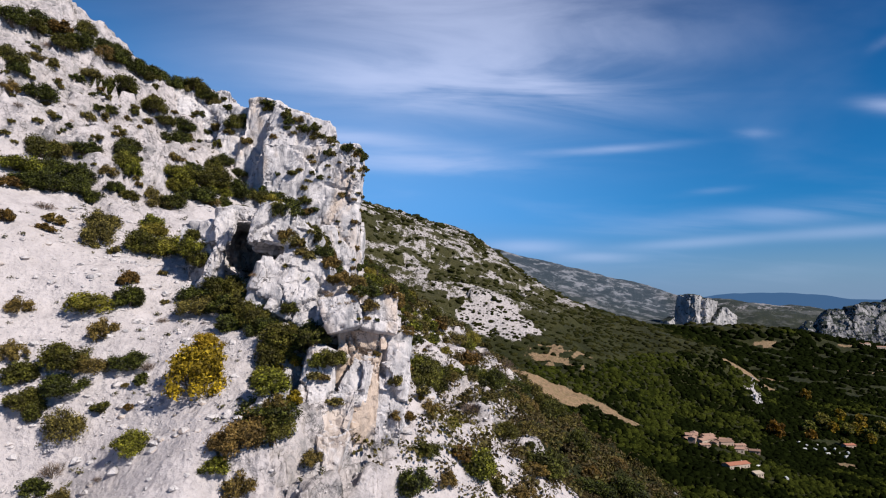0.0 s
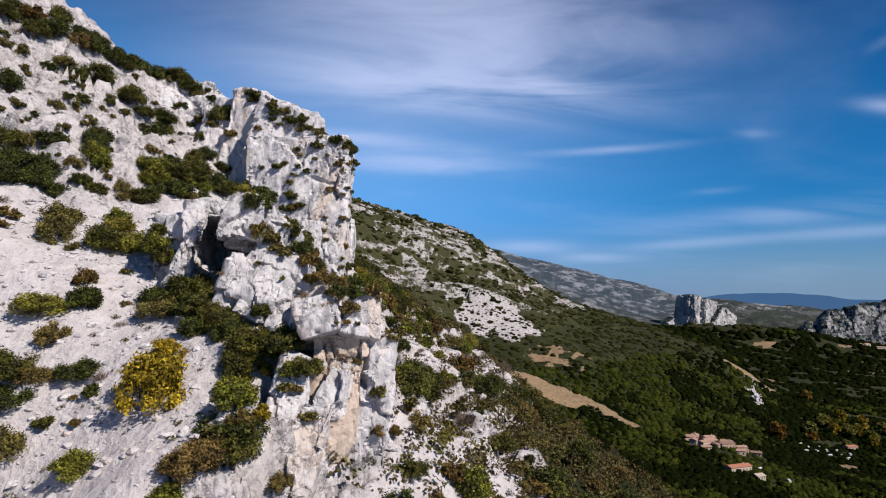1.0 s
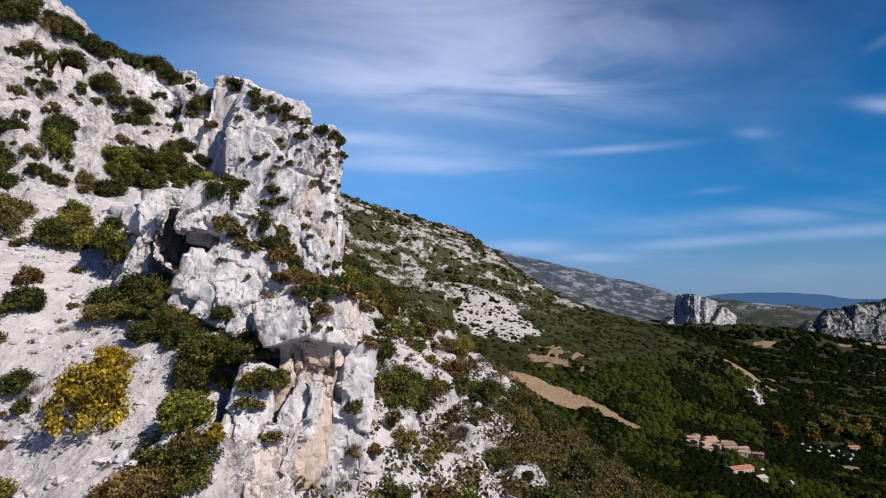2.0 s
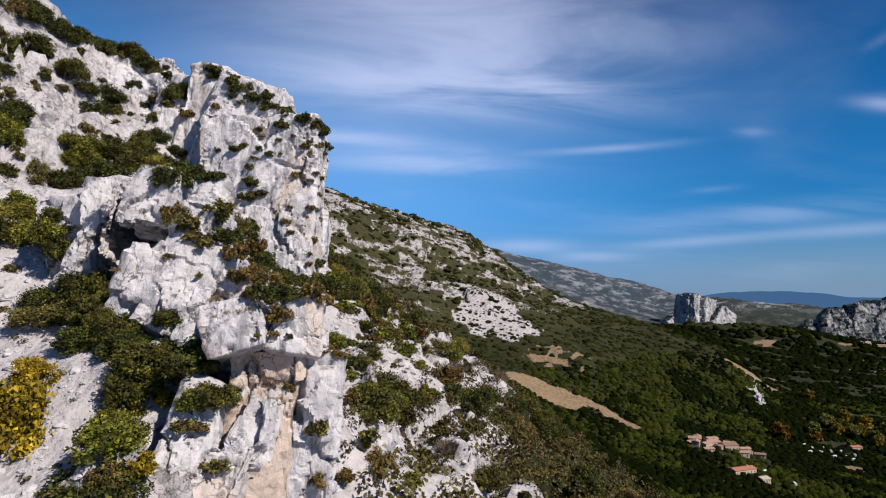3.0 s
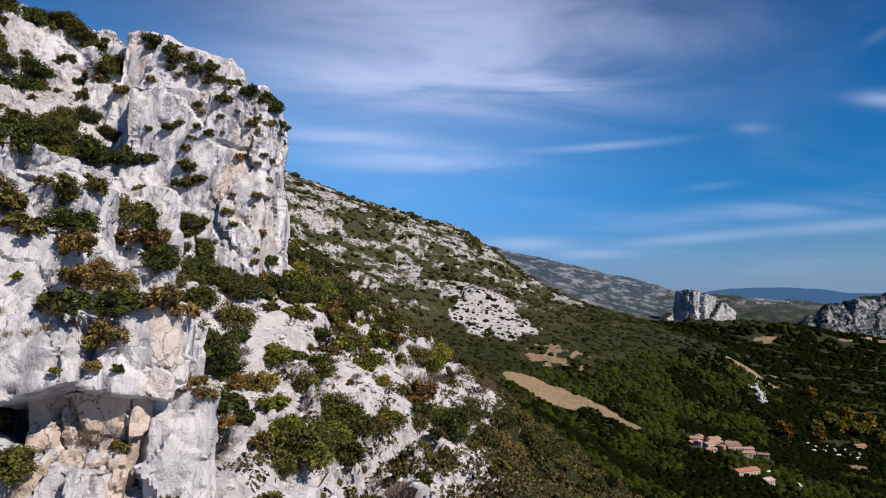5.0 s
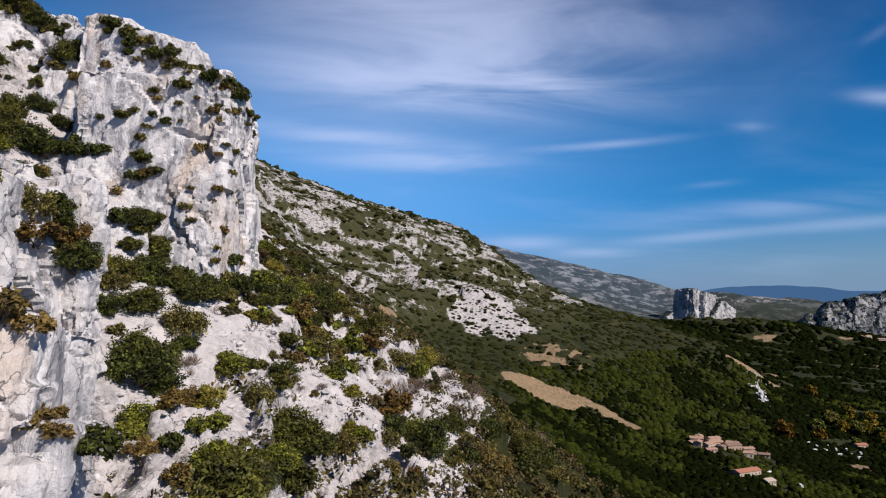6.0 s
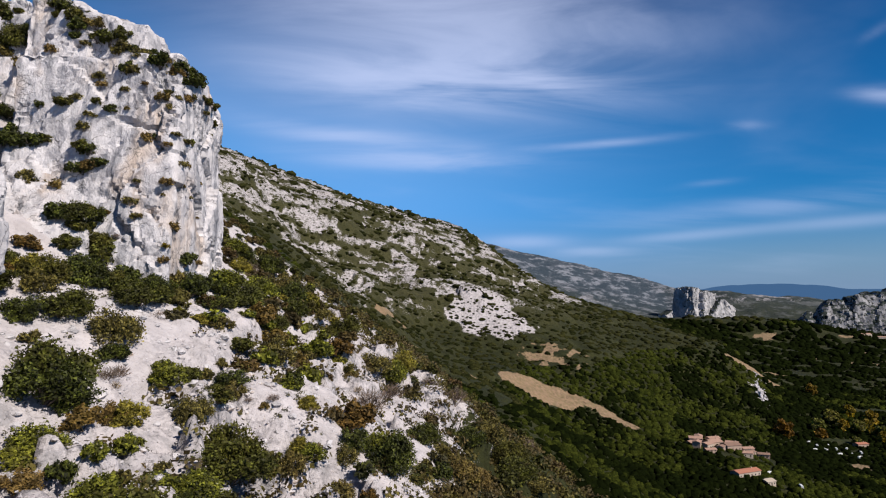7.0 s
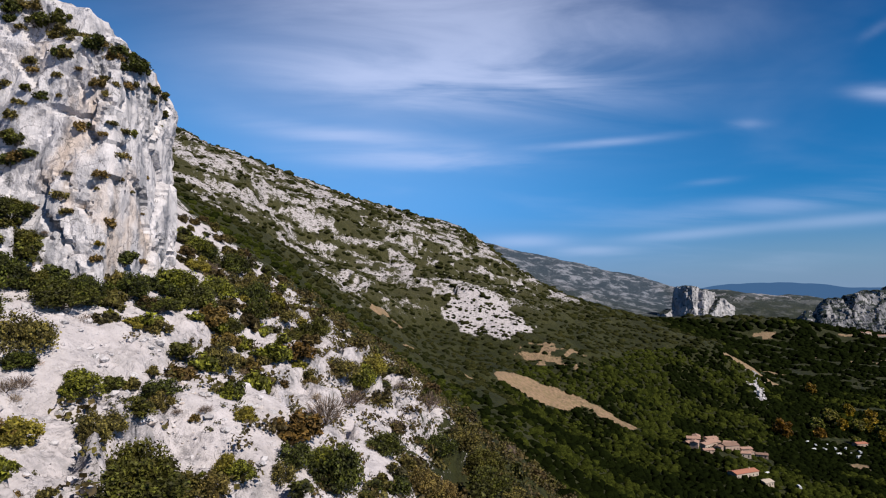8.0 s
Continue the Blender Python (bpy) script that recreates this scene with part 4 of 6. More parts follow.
plant("v", -53.1, 118.8, 31.8, 3.5)
plant("o", -54.1, 127.2, 40.1, 2.0)
plant("o", -52.1, 126.1, 35.7, 2.6)
plant("v", -50.1, 127.0, 37.6, 3.2)
plant("v", -45.6, 121.9, 34.5, 2.8)
plant("v", -57.9, 128.1, 46.0, 2.9)
plant("o", -58.5, 96.2, 30.9, 2.6)
plant("t", -60.0, 91.8, 30.2, 1.9)
plant("t", -62.3, 83.4, 27.2, 1.9)
plant("v", -60.5, 87.5, 27.1, 2.4)
plant("v", -60.4, 85.0, 25.4, 1.9)
plant("o", -58.8, 89.8, 26.1, 1.8)
plant("v", -57.9, 97.8, 29.4, 1.1)
plant("v", -62.7, 82.6, 24.6, 1.3)
plant("o", -51.0, 92.4, 23.2, 4.8)
plant("o", -54.1, 86.9, 21.0, 5.9)
plant("o", -57.3, 81.8, 19.4, 5.5)
plant("v", -56.5, 84.2, 20.3, 4.8)
plant("v", -59.7, 77.8, 21.5, 1.8)
plant("b", -56.4, 75.5, 16.3, 5.1)
plant("b", -54.7, 77.3, 15.5, 5.2)
plant("o", -52.8, 79.1, 16.0, 5.3)
plant("o", -52.0, 82.7, 15.9, 5.6)
plant("o", -54.0, 74.4, 13.9, 5.0)
plant("o", -52.1, 77.0, 13.7, 5.2)
plant("o", -50.6, 79.5, 13.8, 5.4)
plant("r", -54.1, 71.7, 13.1, 3.2)
plant("o", -49.1, 81.6, 12.9, 4.6)
plant("b", -48.1, 87.1, 19.1, 4.9)
plant("v", -49.2, 84.7, 17.6, 2.9)
plant("o", -47.5, 83.6, 15.0, 3.4)
plant("o", -45.7, 84.2, 13.8, 3.8)
plant("v", -44.0, 87.1, 14.8, 2.9)
plant("v", -43.3, 73.6, 8.5, 4.9)
plant("t", -49.7, 72.2, 10.5, 2.9)
plant("r", -47.5, 70.8, 8.6, 3.2)
plant("r", -49.6, 65.7, 8.0, 2.7)
plant("b", -38.7, 77.3, 8.7, 4.0)
plant("b", -43.4, 91.8, 18.8, 5.2)
plant("o", -41.2, 95.3, 18.4, 6.4)
plant("o", -41.5, 105.4, 20.4, 6.6)
plant("o", -38.9, 107.1, 18.7, 6.6)
plant("o", -37.2, 108.2, 18.3, 6.1)
plant("o", -39.2, 93.0, 15.2, 6.3)
plant("b", -42.0, 93.2, 16.5, 5.2)
plant("o", -44.4, 116.6, 26.6, 4.7)
plant("o", -20.6, 64.9, 10.8, 2.6)
plant("o", -42.4, 122.5, 37.8, 4.2)
plant("o", -44.6, 122.3, 35.8, 5.5)
plant("o", -41.5, 89.3, 13.5, 5.0)
plant("v", -37.8, 94.3, 14.8, 4.2)
plant("r", -46.6, 68.0, 7.4, 2.3)
plant("v", -42.0, 71.0, 6.2, 5.5)
plant("o", -36.9, 71.9, 5.3, 5.6)
plant("b", -33.3, 75.0, 5.3, 5.8)
plant("o", -29.4, 69.0, 6.7, 3.1)
plant("v", -41.6, 69.9, 5.6, 1.6)
plant("v", -39.4, 70.3, 5.0, 1.9)
plant("v", -43.3, 60.4, -1.8, 3.3)
plant("b", -37.0, 62.0, -1.8, 5.5)
plant("r", -35.0, 65.7, 1.1, 2.9)
plant("o", -33.7, 63.5, -1.1, 3.9)
plant("v", -30.6, 65.3, -0.9, 1.3)
plant("v", -32.9, 69.0, 2.5, 1.5)
plant("t", -29.5, 62.7, -2.9, 1.4)
plant("v", -34.3, 60.1, -4.3, 3.7)
plant("o", -36.1, 57.0, -7.1, 5.6)
plant("v", -34.0, 57.2, -7.4, 4.4)
plant("v", -41.0, 56.9, -6.3, 3.1)
plant("o", -39.4, 55.6, -8.4, 3.7)
plant("o", -37.7, 54.3, -10.5, 4.2)
plant("o", -34.9, 55.4, -9.3, 4.9)
plant("v", -33.4, 53.4, -12.7, 4.7)
plant("o", -36.2, 53.8, -11.4, 2.9)
plant("o", -31.1, 54.9, -10.8, 2.2)
plant("o", -30.4, 58.0, -7.2, 4.5)
plant("t", -28.2, 57.6, -7.3, 1.9)
plant("o", -28.2, 56.4, -8.5, 2.0)
plant("v", -29.8, 56.5, -8.7, 0.9)
plant("r", -28.5, 54.9, -10.5, 1.3)
plant("y", -22.1, 54.5, -9.0, 6.6)
plant("y", -22.9, 58.4, -5.5, 3.2)
plant("b", -25.9, 50.8, -13.3, 4.2)
plant("o", -33.7, 50.4, -16.9, 3.3)
plant("t", -33.0, 51.6, -15.7, 2.8)
plant("v", -31.2, 49.9, -17.5, 2.7)
plant("t", -28.1, 49.9, -15.5, 1.1)
plant("v", -26.4, 64.5, -1.9, 5.7)
plant("o", -24.4, 67.3, -0.4, 5.2)
plant("o", -21.6, 60.8, -3.6, 3.4)
plant("o", -18.0, 60.2, -4.0, 4.6)
plant("o", -23.6, 64.0, -1.9, 4.6)
plant("o", -19.4, 60.8, -2.8, 4.3)
plant("o", -21.6, 62.3, -1.6, 3.9)
plant("o", -27.4, 66.2, -0.6, 4.2)
plant("o", -15.3, 58.2, -4.6, 5.8)
plant("o", -13.3, 59.2, -5.2, 5.2)
plant("o", -16.1, 57.5, -6.5, 5.1)
plant("b", -15.9, 55.6, -8.4, 4.6)
plant("o", -14.7, 51.5, -10.7, 5.6)
plant("v", -15.4, 49.5, -12.1, 4.9)
plant("o", -13.8, 50.4, -11.8, 4.4)
plant("v", -17.1, 49.1, -12.7, 4.8)
plant("b", -17.6, 48.2, -14.1, 3.1)
plant("v", -15.6, 47.9, -15.8, 3.1)
plant("y", -13.9, 57.5, -6.6, 1.9)
plant("o", -10.0, 55.7, -6.1, 3.1)
plant("v", -10.7, 51.9, -14.2, 2.8)
plant("v", -17.1, 64.4, 6.5, 2.4)
plant("v", -15.5, 63.9, 5.6, 1.9)
plant("v", -14.5, 63.4, 4.3, 1.9)
plant("v", -16.6, 62.7, 3.2, 1.3)
plant("b", -14.1, 62.3, 1.9, 0.7)
plant("o", -14.4, 66.0, 6.5, 2.9)
plant("o", -13.1, 64.8, 4.7, 2.8)
plant("r", -15.9, 76.6, 4.8, 4.0)
plant("v", -11.9, 63.6, 3.4, 2.3)
plant("o", -14.8, 78.7, 3.3, 4.1)
plant("o", -24.3, 106.4, 9.7, 5.1)
plant("o", -23.3, 107.0, 7.1, 4.3)
plant("o", -14.8, 79.4, 5.8, 0.9)
plant("v", -10.5, 62.9, 2.0, 2.2)
plant("r", -11.5, 62.7, 1.6, 2.2)
plant("b", -19.1, 65.2, 9.3, 2.8)
plant("o", -17.6, 66.1, 9.9, 2.9)
plant("v", -6.8, 57.6, -1.0, 2.2)
plant("v", -7.0, 57.1, -2.0, 0.9)
plant("b", -7.6, 55.7, -2.0, 0.7)
plant("o", -6.1, 57.4, -2.1, 0.6)
plant("t", -7.6, 59.7, -2.9, 0.7)
plant("o", -7.7, 56.4, 0.5, 2.1)
plant("r", -8.5, 61.3, 0.1, 1.7)
plant("v", -8.2, 56.1, 0.4, 1.5)
plant("v", -5.0, 58.9, 0.6, 2.0)
plant("v", -4.4, 59.5, 0.1, 1.7)
plant("t", -7.1, 58.1, -5.4, 1.9)
plant("v", -5.4, 59.9, -5.4, 1.3)
plant("o", -9.7, 58.0, -6.9, 1.9)
plant("v", -11.4, 54.6, -7.4, 1.6)
plant("v", -10.6, 54.9, -7.5, 1.4)
plant("v", -4.1, 58.1, -8.3, 1.9)
plant("v", -5.7, 59.5, -9.2, 1.6)
plant("t", -6.3, 57.8, -7.0, 0.7)
plant("v", -6.7, 57.5, -8.5, 0.6)
plant("o", -11.9, 56.2, -4.4, 2.9)
plant("o", -17.5, 62.1, -1.5, 2.2)
plant("o", -2.5, 60.7, -4.3, 2.1)
plant("v", -3.2, 59.3, -3.5, 1.4)
plant("b", -5.9, 78.3, -7.5, 1.8)
plant("b", -9.9, 95.3, -5.6, 3.6)
plant("v", -8.3, 99.6, -5.8, 2.3)
plant("o", -5.3, 94.5, -7.1, 3.5)
plant("v", -5.6, 90.0, -7.7, 3.3)
plant("b", -3.0, 73.4, -8.9, 3.7)
plant("v", -4.0, 71.1, -8.2, 1.7)
plant("v", -3.9, 70.7, -8.7, 1.2)
plant("o", -1.7, 78.6, -11.0, 3.0)
plant("o", -2.4, 89.9, -11.3, 6.6)
plant("b", -1.8, 104.4, -7.3, 2.5)
plant("b", 2.7, 95.0, -11.7, 2.8)
plant("v", 1.7, 92.5, -12.1, 2.7)
plant("v", -1.6, 65.0, -10.3, 1.9)
plant("t", 4.3, 81.3, -15.1, 4.5)
plant("o", 1.9, 81.4, -15.8, 2.7)
plant("y", -1.9, 65.3, -10.9, 1.1)
plant("v", 0.9, 126.3, -8.7, 3.2)
plant("v", 5.3, 93.2, -14.3, 2.8)
plant("r", -7.3, 118.8, -4.1, 4.9)
plant("v", -4.3, 109.1, -5.4, 5.2)
plant("o", -12.1, 120.8, 0.6, 6.0)
plant("o", -15.8, 111.8, 1.9, 6.4)
plant("b", -15.2, 122.8, 3.3, 6.2)
plant("o", -10.5, 139.1, 0.7, 6.6)
plant("r", -9.2, 119.8, -1.6, 5.0)
plant("v", -6.5, 141.1, -1.6, 4.9)
plant("r", -1.2, 128.3, -6.6, 6.6)
plant("t", 4.7, 118.7, -12.3, 6.6)
plant("o", -2.6, 146.2, -4.4, 6.4)
plant("b", -14.8, 96.2, -1.4, 3.1)
plant("o", -13.5, 93.3, -3.3, 2.9)
plant("t", -12.1, 91.9, -4.6, 2.3)
plant("b", -8.6, 86.8, -7.4, 3.3)
plant("v", -5.4, 81.9, -9.3, 1.8)
plant("v", -4.9, 84.1, -9.7, 1.5)
plant("b", -10.2, 94.6, -5.8, 2.5)
plant("o", -8.9, 98.1, -5.6, 2.3)
plant("o", -6.2, 100.7, -6.6, 3.4)
plant("v", -8.0, 102.8, -5.0, 2.3)
plant("v", -5.3, 98.9, -7.5, 2.7)
plant("v", -5.5, 103.5, -5.4, 1.8)
plant("v", -5.8, 91.9, -7.7, 3.3)
plant("o", -1.8, 87.9, -11.4, 6.6)
plant("b", 1.6, 95.1, -11.5, 2.5)
plant("b", 0.2, 94.0, -11.4, 0.8)
plant("t", -2.0, 100.0, -7.8, 1.7)
plant("t", -3.9, 98.9, -7.7, 1.3)
plant("v", -2.7, 99.4, -8.4, 1.1)
plant("b", -13.4, 105.3, 0.1, 1.5)
plant("b", -11.6, 106.0, -0.9, 2.2)
plant("o", -12.8, 113.0, 0.5, 4.2)
plant("o", -16.2, 105.8, 1.5, 4.4)
plant("o", -18.1, 103.8, 2.0, 4.2)
plant("o", -20.1, 102.8, 2.9, 4.7)
plant("t", -14.8, 103.2, -0.4, 3.0)
plant("v", -9.8, 107.3, -1.6, 2.6)
plant("o", -8.3, 121.6, -2.5, 4.8)
plant("o", -7.6, 107.7, -3.8, 3.2)
plant("v", -4.9, 108.6, -5.0, 3.2)
plant("r", -4.0, 117.4, -6.5, 3.0)
plant("b", -2.8, 122.0, -5.7, 4.0)
plant("o", -15.1, 124.1, 3.4, 4.1)
plant("b", -17.0, 132.9, 5.8, 4.6)
plant("t", -16.2, 136.4, 5.3, 4.8)
plant("o", -16.8, 147.2, 6.1, 6.5)
plant("o", -8.5, 133.3, -1.0, 5.5)
plant("o", -5.4, 140.0, -4.6, 5.0)
plant("b", -12.6, 129.1, 2.0, 5.3)
plant("v", -13.1, 141.9, 2.5, 6.1)
plant("b", -21.8, 144.1, 9.3, 6.3)
plant("o", -20.6, 145.8, 8.5, 5.3)
plant("o", -1.3, 104.9, -7.5, 2.8)
plant("b", 0.8, 101.8, -9.0, 2.5)
plant("v", 1.3, 125.8, -9.3, 2.5)
plant("v", 2.9, 104.2, -10.2, 3.0)
plant("o", 5.3, 101.1, -12.5, 3.4)
plant("b", 7.2, 104.0, -13.6, 4.1)
plant("t", 6.2, 126.6, -12.0, 5.9)
plant("o", 11.3, 119.7, -16.3, 6.1)
plant("b", 5.8, 140.6, -11.6, 6.0)
plant("v", 2.9, 137.1, -9.4, 5.7)
plant("t", 11.8, 130.6, -15.9, 4.4)
plant("t", 12.2, 148.9, -13.6, 3.2)
plant("t", 16.0, 149.5, -16.7, 6.5)
plant("o", 17.9, 134.8, -20.3, 5.5)
plant("v", 15.2, 121.2, -20.1, 4.6)
plant("o", 13.3, 111.6, -18.3, 4.0)
plant("v", 5.1, 98.1, -12.9, 2.6)
plant("v", 21.5, 144.9, -21.8, 6.6)
plant("o", 24.7, 140.5, -24.1, 6.6)
plant("v", 27.7, 136.9, -27.1, 6.6)
plant("v", 17.9, 120.5, -21.8, 4.6)
plant("b", 7.1, 144.0, -10.1, 6.2)
plant("o", -31.3, 114.3, 33.5, 2.2)
plant("o", -29.1, 114.9, 33.4, 3.0)
plant("o", -27.4, 114.8, 33.0, 3.0)
plant("v", -23.0, 114.8, 30.7, 3.8)
plant("v", -21.1, 109.3, 29.0, 1.4)
plant("o", -18.9, 109.5, 28.1, 1.2)
plant("v", -17.3, 109.5, 28.3, 1.4)
plant("o", -16.4, 110.6, 27.5, 2.8)
plant("o", -16.4, 114.2, 27.7, 3.0)
plant("o", -16.2, 110.5, 26.4, 1.7)
plant("o", -16.4, 115.6, 27.9, 1.5)
plant("v", -21.0, 108.7, 26.9, 2.0)
plant("v", -24.9, 109.4, 25.6, 1.8)
plant("o", -23.2, 108.4, 22.4, 2.0)
plant("v", -21.5, 108.7, 22.7, 0.9)
plant("v", -25.0, 108.2, 21.7, 1.1)
plant("v", -27.1, 108.5, 23.8, 1.8)
plant("v", -17.4, 109.4, 24.8, 1.4)
plant("v", -16.9, 109.2, 22.9, 1.4)
plant("v", -16.3, 113.6, 25.6, 1.2)
plant("o", -16.3, 119.7, 26.6, 1.9)
plant("o", -17.8, 123.5, 27.5, 1.2)
plant("o", -17.9, 123.6, 25.4, 1.5)
plant("o", -25.3, 108.0, 17.6, 2.7)
plant("o", -23.9, 108.3, 16.2, 2.4)
plant("o", -25.6, 107.9, 15.3, 2.4)
plant("v", -19.1, 108.7, 19.1, 2.0)
plant("o", -18.6, 109.1, 19.5, 1.2)
plant("v", -16.7, 108.3, 18.5, 1.3)
plant("v", -15.8, 108.6, 19.7, 1.3)
plant("b", -16.6, 114.0, 20.0, 1.5)
plant("v", -16.3, 111.9, 16.9, 1.6)
plant("v", -16.5, 108.1, 14.1, 1.9)
plant("v", -19.5, 107.4, 14.2, 1.3)
plant("v", -17.5, 119.3, 16.3, 0.8)
plant("v", -15.9, 110.8, 14.3, 0.8)
plant("v", -20.0, 107.1, 11.8, 2.1)
plant("v", -18.9, 107.2, 10.3, 1.3)
plant("v", -17.0, 108.2, 12.9, 0.7)
plant("v", -16.2, 109.1, 9.2, 2.0)
plant("r", -22.7, 107.5, 10.6, 1.6)
plant("o", -24.7, 107.4, 10.5, 3.9)
plant("o", -16.3, 112.7, 5.6, 2.8)
plant("v", -16.5, 107.8, 5.5, 1.6)
plant("v", -16.6, 117.0, 5.9, 1.4)
plant("v", -17.0, 122.7, 5.5, 0.8)
plant("v", -16.2, 113.5, 13.5, 0.7)
plant("v", -17.2, 118.0, 11.7, 0.6)
plant("t", -21.2, 107.0, 8.3, 0.9)
plant("y", -16.3, 107.9, 7.1, 1.3)
plant("o", -17.7, 122.7, 23.6, 0.8)
plant("b", -42.4, 93.7, 18.4, 5.9)
plant("o", -40.9, 101.9, 19.2, 6.5)
plant("b", -19.4, 65.3, 10.2, 3.6)
plant("o", -17.8, 65.0, 9.1, 3.1)
plant("o", -44.3, 111.2, 24.4, 5.2)
plant("b", -43.2, 91.7, 16.9, 4.1)
plant("o", -41.7, 117.4, 24.5, 4.4)
plant("o", -33.6, 107.7, 18.4, 3.6)
plant("o", -31.1, 107.8, 18.5, 2.6)
plant("v", -41.0, 119.3, 31.9, 3.4)
plant("o", -56.0, 114.6, 34.1, 5.4)
plant("o", -50.5, 90.9, 22.0, 4.1)
plant("b", -46.4, 86.2, 17.9, 3.8)
plant("v", -43.2, 87.7, 13.3, 4.6)
plant("b", -37.8, 76.3, 8.0, 4.5)
plant("b", -29.5, 68.8, 4.8, 4.4)
plant("b", -35.1, 72.7, 5.1, 4.8)
plant("o", -28.4, 68.8, 3.7, 3.8)
plant("v", -25.0, 108.0, 15.8, 3.0)
plant("v", -16.3, 76.3, 6.8, 3.2)
plant("v", -16.2, 63.8, 5.5, 3.0)
plant("v", -15.1, 63.4, 4.7, 2.0)
plant("v", -14.4, 64.4, 7.1, 1.5)
plant("v", -16.3, 72.0, 8.1, 2.4)
plant("o", -15.7, 78.2, 6.4, 2.7)
plant("o", -25.8, 66.5, 1.0, 3.1)
plant("o", -23.0, 65.1, -1.3, 4.0)
plant("o", -19.8, 62.5, -2.4, 3.8)
plant("o", -15.6, 61.7, -4.6, 4.6)
plant("o", -15.6, 60.8, -1.6, 2.7)
plant("o", -12.5, 59.2, -4.4, 3.5)
plant("y", -15.4, 58.0, -6.1, 1.4)
plant("y", -15.4, 57.0, -7.2, 1.5)
plant("b", -14.7, 52.1, -8.3, 3.9)
plant("o", -15.1, 56.0, -9.6, 2.8)
plant("v", -13.9, 51.5, -10.2, 3.1)
plant("y", -12.7, 52.6, -9.5, 2.2)
plant("b", -11.2, 55.3, -6.4, 2.7)
plant("v", -9.4, 54.7, -9.8, 1.9)
plant("t", -7.6, 58.0, -5.3, 1.6)
plant("v", -6.1, 57.9, -5.5, 1.0)
plant("v", -6.0, 59.2, -9.1, 1.7)
plant("v", -4.2, 58.9, -11.7, 2.2)
plant("y", -21.7, 55.4, -7.7, 3.1)
plant("r", -22.8, 57.9, -6.1, 2.1)
plant("v", -9.0, 61.8, 1.4, 2.8)
plant("o", -6.7, 58.1, 0.3, 2.6)
plant("v", -4.7, 59.4, -3.3, 2.2)
plant("v", -26.0, 108.1, 20.2, 2.0)
plant("v", -21.8, 108.5, 24.8, 1.4)
plant("v", -19.7, 108.7, 25.6, 1.1)
plant("v", -16.2, 109.5, 24.2, 1.0)
plant("v", -16.4, 116.5, 26.6, 1.2)
plant("v", -16.6, 118.3, 25.3, 1.1)
plant("o", -24.4, 106.0, 8.6, 3.8)
plant("o", -22.0, 106.8, 5.3, 3.8)
plant("o", -22.8, 104.5, 4.1, 3.7)
plant("o", -19.7, 106.7, 3.6, 3.8)
plant("o", -17.0, 106.9, 2.8, 3.2)
plant("v", -16.5, 111.0, 3.1, 3.4)
plant("o", -16.4, 117.5, 2.9, 3.8)
plant("o", -14.4, 118.7, 2.3, 3.1)
plant("r", -14.6, 79.3, 3.5, 3.0)
plant("o", -22.3, 97.3, 3.2, 4.4)
plant("o", -20.9, 101.1, 2.8, 6.1)
plant("o", -18.3, 94.7, 0.1, 5.4)
plant("o", -16.3, 102.8, 1.1, 6.2)
plant("v", -14.6, 95.4, -2.1, 5.5)
plant("o", -12.9, 84.1, -5.2, 5.8)
plant("o", -11.3, 84.7, -5.9, 3.9)
plant("v", -3.9, 60.5, -3.1, 1.2)
plant("r", -9.8, 83.6, -6.8, 2.4)
plant("b", -5.6, 81.2, -7.8, 2.2)
plant("t", -3.5, 72.2, -8.7, 1.9)
plant("b", -1.3, 80.5, -10.4, 4.4)
plant("t", -2.6, 76.7, -9.6, 1.8)
plant("t", -12.3, 90.6, -4.6, 2.2)
plant("o", -16.9, 91.4, -1.8, 0.8)
plant("o", -15.8, 78.3, 5.8, 2.5)
plant("r", -15.1, 79.3, 5.1, 2.6)
plant("o", -15.9, 78.0, 7.2, 2.4)
plant("v", -15.3, 78.3, 4.3, 2.5)
plant("o", -24.5, 104.0, 6.6, 3.6)
plant("o", -26.4, 105.0, 9.9, 2.9)
plant("g", -9.5, 55.6, -0.6, 0.8)
plant("g", -8.8, 55.7, -0.5, 0.8)
plant("g", -8.2, 55.9, -0.3, 0.8)
plant("g", -8.0, 57.2, -0.2, 0.8)
plant("g", -10.1, 55.6, -0.8, 0.6)
plant("g", -7.9, 56.3, 0.1, 0.7)
plant("g", -12.2, 62.8, 0.6, 1.2)
plant("g", -10.4, 56.1, 0.2, 1.0)
plant("g", -10.7, 55.9, 0.1, 0.8)
plant("g", -19.6, 61.3, 2.2, 1.1)
plant("g", -7.9, 58.7, -4.9, 1.0)
plant("g", -11.9, 90.9, -5.4, 1.4)
plant("g", -13.1, 94.6, -3.3, 1.5)
plant("g", -3.5, 113.8, -6.3, 1.7)
plant("g", -7.6, 100.1, -6.8, 1.1)
plant("g", 2.8, 122.2, -10.5, 1.9)
plant("o", -64.0, 124.2, 46.7, 4.3)
plant("o", -68.8, 136.6, 51.9, 4.9)
plant("o", -59.6, 129.2, 47.3, 4.6)
plant("o", -55.3, 129.6, 45.8, 4.6)
plant("v", -53.0, 130.1, 43.5, 4.6)
plant("o", -46.5, 123.2, 40.1, 3.2)
plant("o", -37.4, 120.6, 39.3, 2.7)
plant("o", -31.8, 114.3, 35.8, 2.9)
plant("v", -29.1, 114.9, 35.2, 2.9)
plant("o", -26.0, 114.7, 33.5, 3.3)
plant("o", -22.9, 115.8, 31.7, 2.9)
plant("o", -18.3, 109.2, 27.9, 3.1)
